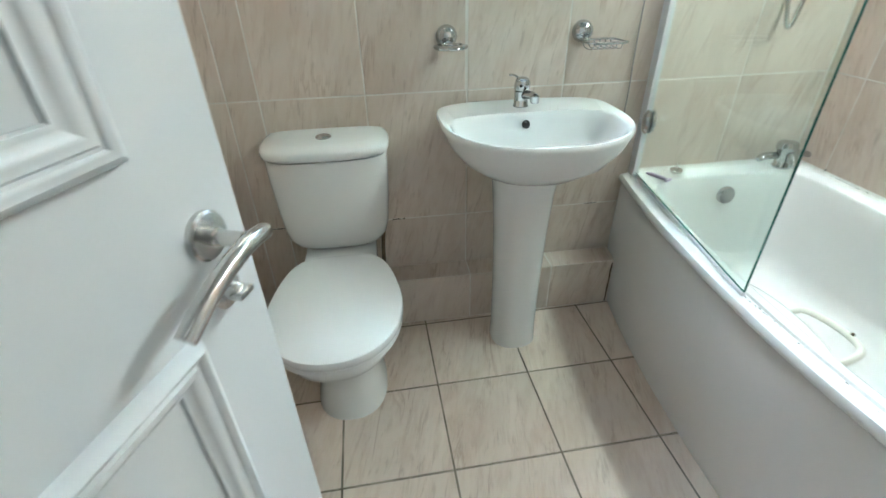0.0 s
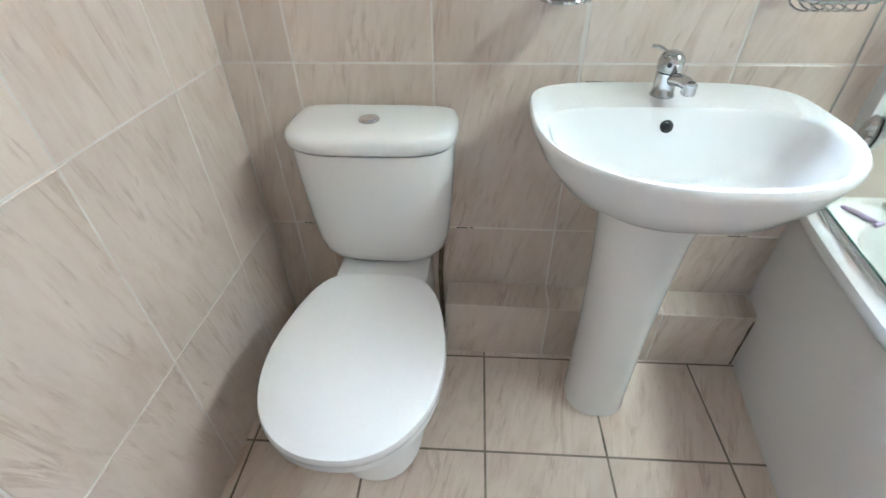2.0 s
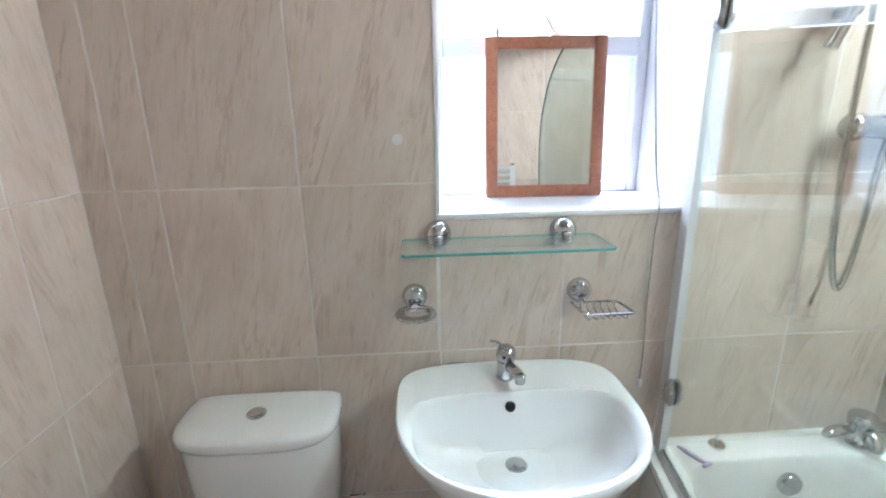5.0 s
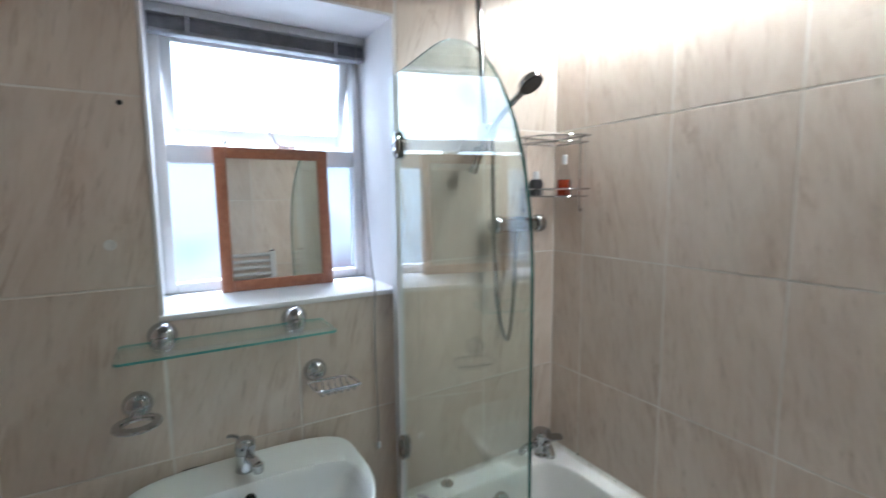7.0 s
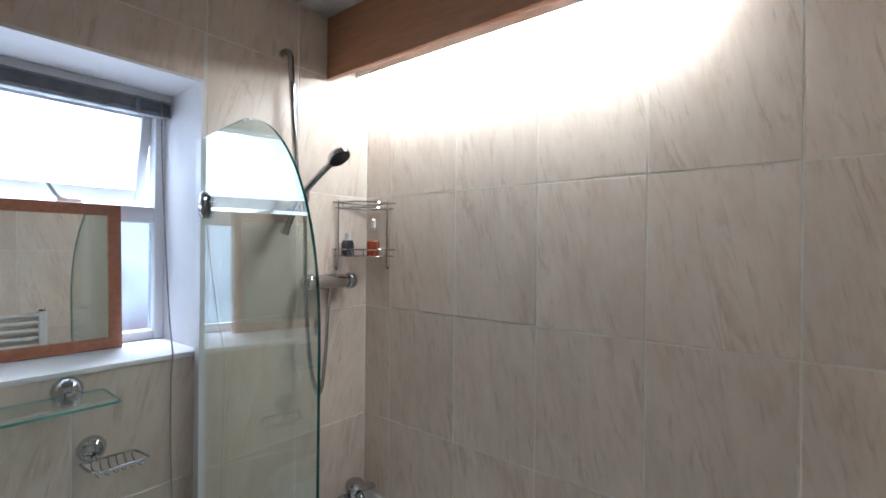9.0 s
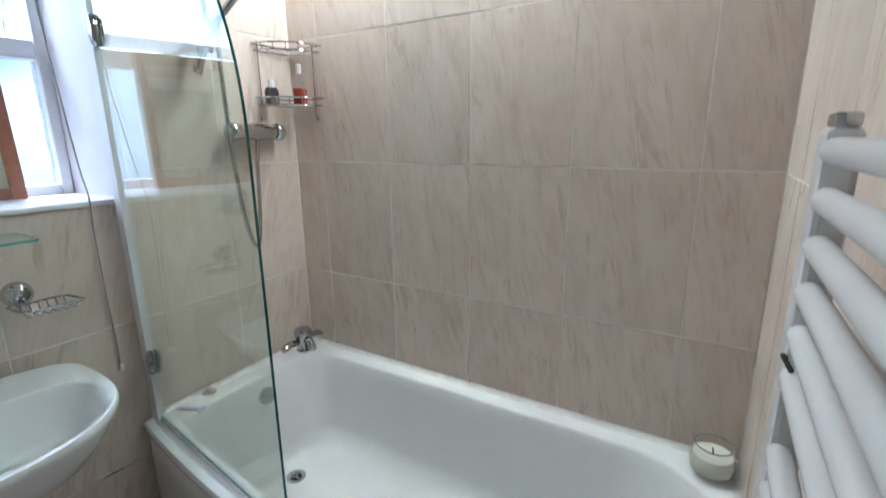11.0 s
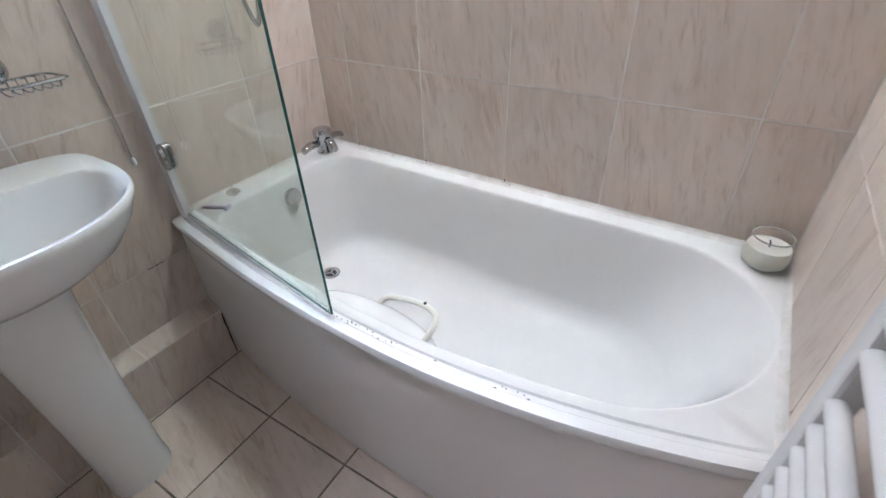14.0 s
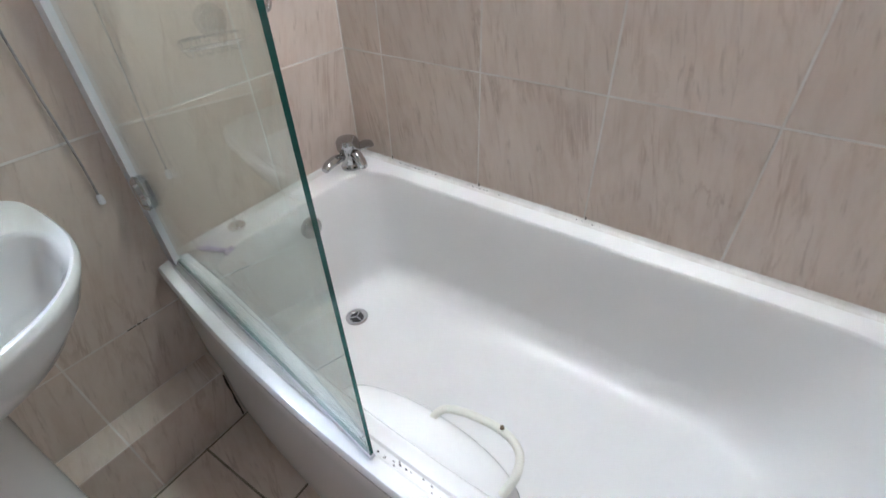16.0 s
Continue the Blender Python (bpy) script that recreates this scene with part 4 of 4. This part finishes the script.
# ---- small things on the bath ----
def candle_jar():
    j = empty("candle_jar", pose(1.672, 0.080, BZ - 0.001) @ Matrix.Scale(1.16, 4), "glass jar with a burnt cream candle", "candle")
    part("wax", lathe([(0.030, 0.004), (0.042, 0.014), (0.046, 0.034), (0.041, 0.052), (0.030, 0.051), (0.0, 0.048)], 36), WAX, j)
    part("jar", lathe([(0.031, 0.0), (0.044, 0.012), (0.048, 0.034), (0.043, 0.058), (0.0385, 0.074)], 36, caps=False), glass_material("jar_glass", (0.985, 0.99, 0.98)), j)
    part("jar_rim", tube([(0.0385 * math.cos(q), 0.0385 * math.sin(q), 0.075) for q in (2 * math.pi * i / 36 for i in range(36))], 0.0017, 8, True), mottled("rim_glass", (0.26, 0.28, 0.26), (0.44, 0.46, 0.43), 20, 0.08), j, "thick glass rim")
    part("wick", tube(smooth_path([(0, 0, 0.047), (0.002, 0, 0.056), (0.006, 0.002, 0.062)]), 0.0015, 6), DARK, j)


candle_jar()


def bath_plug():
    p = empty("bath_plug", pose(1.231, 1.612, BZ - 0.001), "grey metal bath plug lying on the ledge", "plug")
    part("plug_disc", lathe([(0.018, 0), (0.022, 0.004), (0.023, 0.010), (0.020, 0.013), (0.0, 0.014)]), STEEL, p)
    part("plug_stem", tube([(0, 0, 0.012), (0.002, 0.004, 0.034)], 0.0035, 8), STEEL, p)


bath_plug()


def razor():
    r = empty("razor", pose(1.137, 1.578, BZ + 0.003, 0, 0, -65), "lilac plastic disposable razor on the ledge", "razor")
    part("handle", tube([(-0.045, 0, 0), (-0.02, 0, 0.001), (0.02, 0, 0.001), (0.04, 0, 0.003)], 0.005, 10, radii=[0.0045, 0.007, 0.0065, 0.004]), LILAC, r)
    part("razor_head", box(0.038, 0.048, -0.016, 0.016, -0.003, 0.006, 0.002), LILAC, r)


razor()


# ---- blind and cord ----
def blind():
    b = empty("venetian_blind", pose(0, 0, 0), "grey venetian blind drawn up in window", "blind")
    x0, x1 = WX0 + 0.012, WX1 - 0.012
    part("head_rail", box(x0, x1, 1.865, 1.905, WZ1 - 0.034, WZ1 - 0.009, 0.002), mottled("pale_headrail", (0.42, 0.42, 0.43), (0.52, 0.52, 0.53), 12, 0.4), b)
    for i in range(9):
        z = WZ1 - 0.040 - i * 0.0036
        part("slat", box(x0 + 0.002, x1 - 0.002, 1.868 + 0.001 * (i % 2), 1.902, z - 0.0016, z), GREY_BLIND, b, smooth=False)
    part("bottom_rail", box(x0, x1, 1.866, 1.904, WZ1 - 0.086, WZ1 - 0.073, 0.003), GREY_BLIND, b)
    for x in (x0 + 0.10, x1 - 0.10):
        part("tape", box(x - 0.006, x + 0.006, 1.8615, 1.8635, WZ1 - 0.088, WZ1 - 0.034), mottled("tape_grey", (0.20, 0.20, 0.21), (0.28, 0.28, 0.29), 20, 0.7), b)
    pts = smooth_path([(1.035, 1.862, WZ1 - 0.034), (1.030, 1.845, 1.90), (1.018, 1.78, 1.62), (1.000, 1.69, 1.36), (0.990, YB - 0.012, 1.262), (0.987, YB - 0.010, 1.18), (0.988, YB - 0.008, 1.0), (0.992, YB - 0.008, 0.85), (0.991, YB - 0.008, 0.765)])
    c = part("pull_cord", tube(pts, 0.0022, 6), mottled("grey_cord", (0.30, 0.28, 0.27), (0.42, 0.40, 0.38), 60, 0.8), b, "grey pull cord")
    part("cord_knob", lathe([(0.003, 0.022), (0.006, 0.018), (0.007, 0.004), (0.005, 0.0), (0, 0)], 12, m=pose(0.991, YB - 0.009, 0.744)), UPVC, c, "white plastic cord end")


blind()


# ---- paper on the floor ----
def paper_scrap():
    """A folded sheet: a flat lower layer and an upper flap that lifts along its fold."""
    bm = moved(box(-0.058, 0.058, -0.054, 0.054, 0, 0.0016, 0.0006, 1), pose(-0.292, 0.965, 0.0012, 0, 0, 16))
    merged(bm, moved(box(0, 0.092, -0.050, 0.050, 0, 0.0014, 0.0005, 1), pose(-0.334, 0.958, 0.0036, 0, -5, 24)))
    merged(bm, moved(box(0, 0.040, -0.046, 0.046, 0, 0.0014, 0.0005, 1), pose(-0.318, 0.972, 0.0080, 0, -9, 31)))
    tagged(part("paper_scrap", bm, mottled("white_tissue", (0.82, 0.82, 0.83), (0.87, 0.87, 0.88), 50, 0.75), smooth=False), "folded white tissue lying on the floor", "tissue")


paper_scrap()


# ---- wear: screw holes, sealant beads, mould ----
def wall_hole(x, z):
    h = tagged(part("screw_hole", lathe([(0.0055, 0), (0.006, 0.0012), (0.004, 0.0022), (0.0, 0.0005)], 12, m=pose(x, YB - 0.0001, z, 90, 0, 0)), DARK), "small black screw hole in the tiles", "screw hole", "screw holes in the wall")
    return h


def filled_hole(x, z):
    """A plugged hole: a pale round dab of filler with a raised rim."""
    tagged(part("filled_hole", lathe([(0.013, 0.0), (0.0125, 0.0008), (0.0105, 0.0011), (0.0095, 0.0006), (0.0, 0.0008)], 24, m=pose(x, YB - 0.0004, z, 90, 0, 0)), SEALANT), "round dab of pale filler on the tiles", "filler patch")


filled_hole(0.336, 1.440)
wall_hole(0.106, 1.769)
wall_hole(0.378, 1.769)
FILLET = [(0.0, 0.013), (0.003, 0.006), (0.008, 0.002), (0.015, -0.0015), (0.0, -0.008)]
bm = loft([[(XR - a, y, BZ + h) for a, h in FILLET] for y in (YF + 0.002, YB - 0.002)])
loft([[(x, YB - a, BZ + h) for a, h in FILLET] for x in (front_x(YB, 0.05), XR - 0.003)], bm=bm)
loft([[(x, YF + a, BZ + h) for a, h in FILLET] for x in (front_x(YF, 0.03), XR - 0.003)], bm=bm)
tagged(part("sealant_bead", bm, SEALANT), "white sealant between bath and tiles", "sealant", kind="structure")
rng = random.Random(4)
bm = bmesh.new()


def speck(x, y, z, r):
    merged(bm, lathe([(r, 0), (r * 0.7, 0.0008), (0, 0.001)], 7, m=Matrix.Translation((x, y, z)) @ Matrix.Diagonal((rng.uniform(0.6, 1), rng.uniform(1, 2.2), 1, 1))))


for i in range(46):
    y = 0.93 - 0.55 * rng.random() ** 1.6
    speck(front_x(y, 0.033 + rng.uniform(-0.005, 0.006)), y, BZ - 0.0068, rng.uniform(0.0006, 0.0017))
for i in range(40):
    y = rng.choice((1.42, 1.36, 1.16, 0.84)) + rng.gauss(0, 0.03)
    speck(XR - 0.004 - rng.uniform(0, 0.004), y, BZ + 0.0055, rng.uniform(0.0006, 0.0018))
for x0, x1, z in ((0.445, 0.525, 0.8410), (0.150, 0.200, 0.424), (-0.30, -0.235, 0.424), (0.90, 0.95, 0.424)):
    k = 0
    while x0 < x1:
        w = rng.uniform(0.006, 0.016)
        box(x0, min(x1, x0 + w), YB - 0.0012, YB + 0.001, z - rng.uniform(0.0006, 0.0014), z + rng.uniform(0.0004, 0.0012), bm=bm)
        x0 += w + rng.uniform(0, 0.006)
for k in range(16):
    z = 0.012 * k + 0.006
    box(front_x(1.546, -0.002) + 0.0015 * math.sin(k * 0.9), front_x(1.546, 0.003), 1.5445, 1.546, z, z + 0.0125, bm=bm)
for y in (0.843, 1.168, 1.497):
    box(XR - 0.0012, XR + 0.001, y - 0.002, y + 0.0015, BZ + 0.008, BZ + 0.018, bm=bm)
tagged(part("mould_specks", bm, MOULD), "black mould specks along the bath seams", "mould", kind="stuff")

# ---- tiles (pieces of the walls and floor) ----
TILE_MESH = {}


def tile_mesh(w, h, mat):
    key = (round(w, 3), round(h, 3), mat.name)
    if key not in TILE_MESH:
        e, t = 0.0016, 0.006
        x, y = w / 2, h / 2
        rings = [[(-x, -y, -t), (x, -y, -t), (x, y, -t), (-x, y, -t)], [(-x, -y, -e), (x, -y, -e), (x, y, -e), (-x, y, -e)], [(-x + e, -y + e, 0), (x - e, -y + e, 0), (x - e, y - e, 0), (-x + e, y - e, 0)]]
        TILE_MESH[key] = mesh_of(loft(rings, False, True), mat, smooth=False)
    return TILE_MESH[key]


def lay(parent, us, vs, to_world, mat, gap=0.0034, skip=None, name="tile"):
    """Tiles between the joint lines us and vs; skip(u0, u1, v0, v1) gives the rectangles that remain of a cut tile."""
    for u0, u1 in zip(us, us[1:]):
        for v0, v1 in zip(vs, vs[1:]):
            for a0, a1, c0, c1 in (skip(u0, u1, v0, v1) if skip else [(u0, u1, v0, v1)]):
                if a1 - a0 < 0.012 or c1 - c0 < 0.012:
                    continue
                ob = new(name, tile_mesh(a1 - a0 - gap, c1 - c0 - gap, mat))
                j = random.uniform(-0.0004, 0.0004)
                ob.matrix_world = to_world((a0 + a1) / 2, (c0 + c1) / 2, j)
                ob.parent = parent


def cut(hx0, hx1, hz0, hz1):
    """Leaves what of a tile lies outside an opening."""
    def f(u0, u1, v0, v1):
        if u1 <= hx0 or u0 >= hx1 or v1 <= hz0 or v0 >= hz1:
            return [(u0, u1, v0, v1)]
        out = []
        if u0 < hx0:
            out.append((u0, hx0, v0, v1))
        if u1 > hx1:
            out.append((hx1, u1, v0, v1))
        m0, m1 = max(u0, hx0), min(u1, hx1)
        if v0 < hz0:
            out.append((m0, m1, v0, hz0))
        if v1 > hz1:
            out.append((m0, m1, hz1, v1))
        return out
    return f


ZS = [0.0, 0.424, 0.880, 1.335, 1.787, 2.242, ZC]
XS = [XL, -0.328, -0.231, 0.098, 0.430, 0.757, 1.085, 1.412, XR]
YS = [YF, 0.190, 0.521, 0.848, 1.173, 1.500, YB]
lay(wall_north, XS, ZS, lambda u, v, j: pose(u, YB + j, v, 90, 0, 0), WALL_TILE, skip=cut(WX0, WX1, WZ0, WZ1))
lay(wall_east, YS, ZS, lambda u, v, j: pose(XR + j, u, v, 90, 0, -90), SIDE_TILE)
lay(wall_west, [YF, 0.155, 0.480, 0.803, 1.128, 1.449, YB], ZS, lambda u, v, j: pose(XL + j, u, v, 90, 0, 90), SIDE_TILE)
lay(wall_south, [XL, -0.13, 0.197, 0.525, 0.855, 1.182, 1.51, XR], ZS, lambda u, v, j: pose(u, YF + j, v, 90, 0, 180), WALL_TILE, skip=cut(DX0, DX1, -1, DZ))
FLOOR_TURN = pose(0.576, 1.217, 0, 0, 0, 1.3) @ pose(-0.576, -1.217, 0)
lay(floor, [-0.72, -0.386, -0.067, 0.253, 0.576, 0.890, 1.2], [-0.02, 0.262, 0.582, 0.899, 1.217, 1.535, 1.70], lambda u, v, j: FLOOR_TURN @ pose(u, v, j * 0.5, 0, 0, 0), FLOOR_TILE, gap=0.005, name="floor_tile")
lay(boxing, [0.125, 0.430, 0.757, 1.03], [0.0, 0.211], lambda u, v, j: pose(u, 1.546 + j, v, 90, 0, 0), WALL_TILE)
lay(boxing, [0.125, 0.430, 0.757, 1.03], [1.546, YB], lambda u, v, j: pose(u, v, 0.211 + j, 0, 0, 0), WALL_TILE)
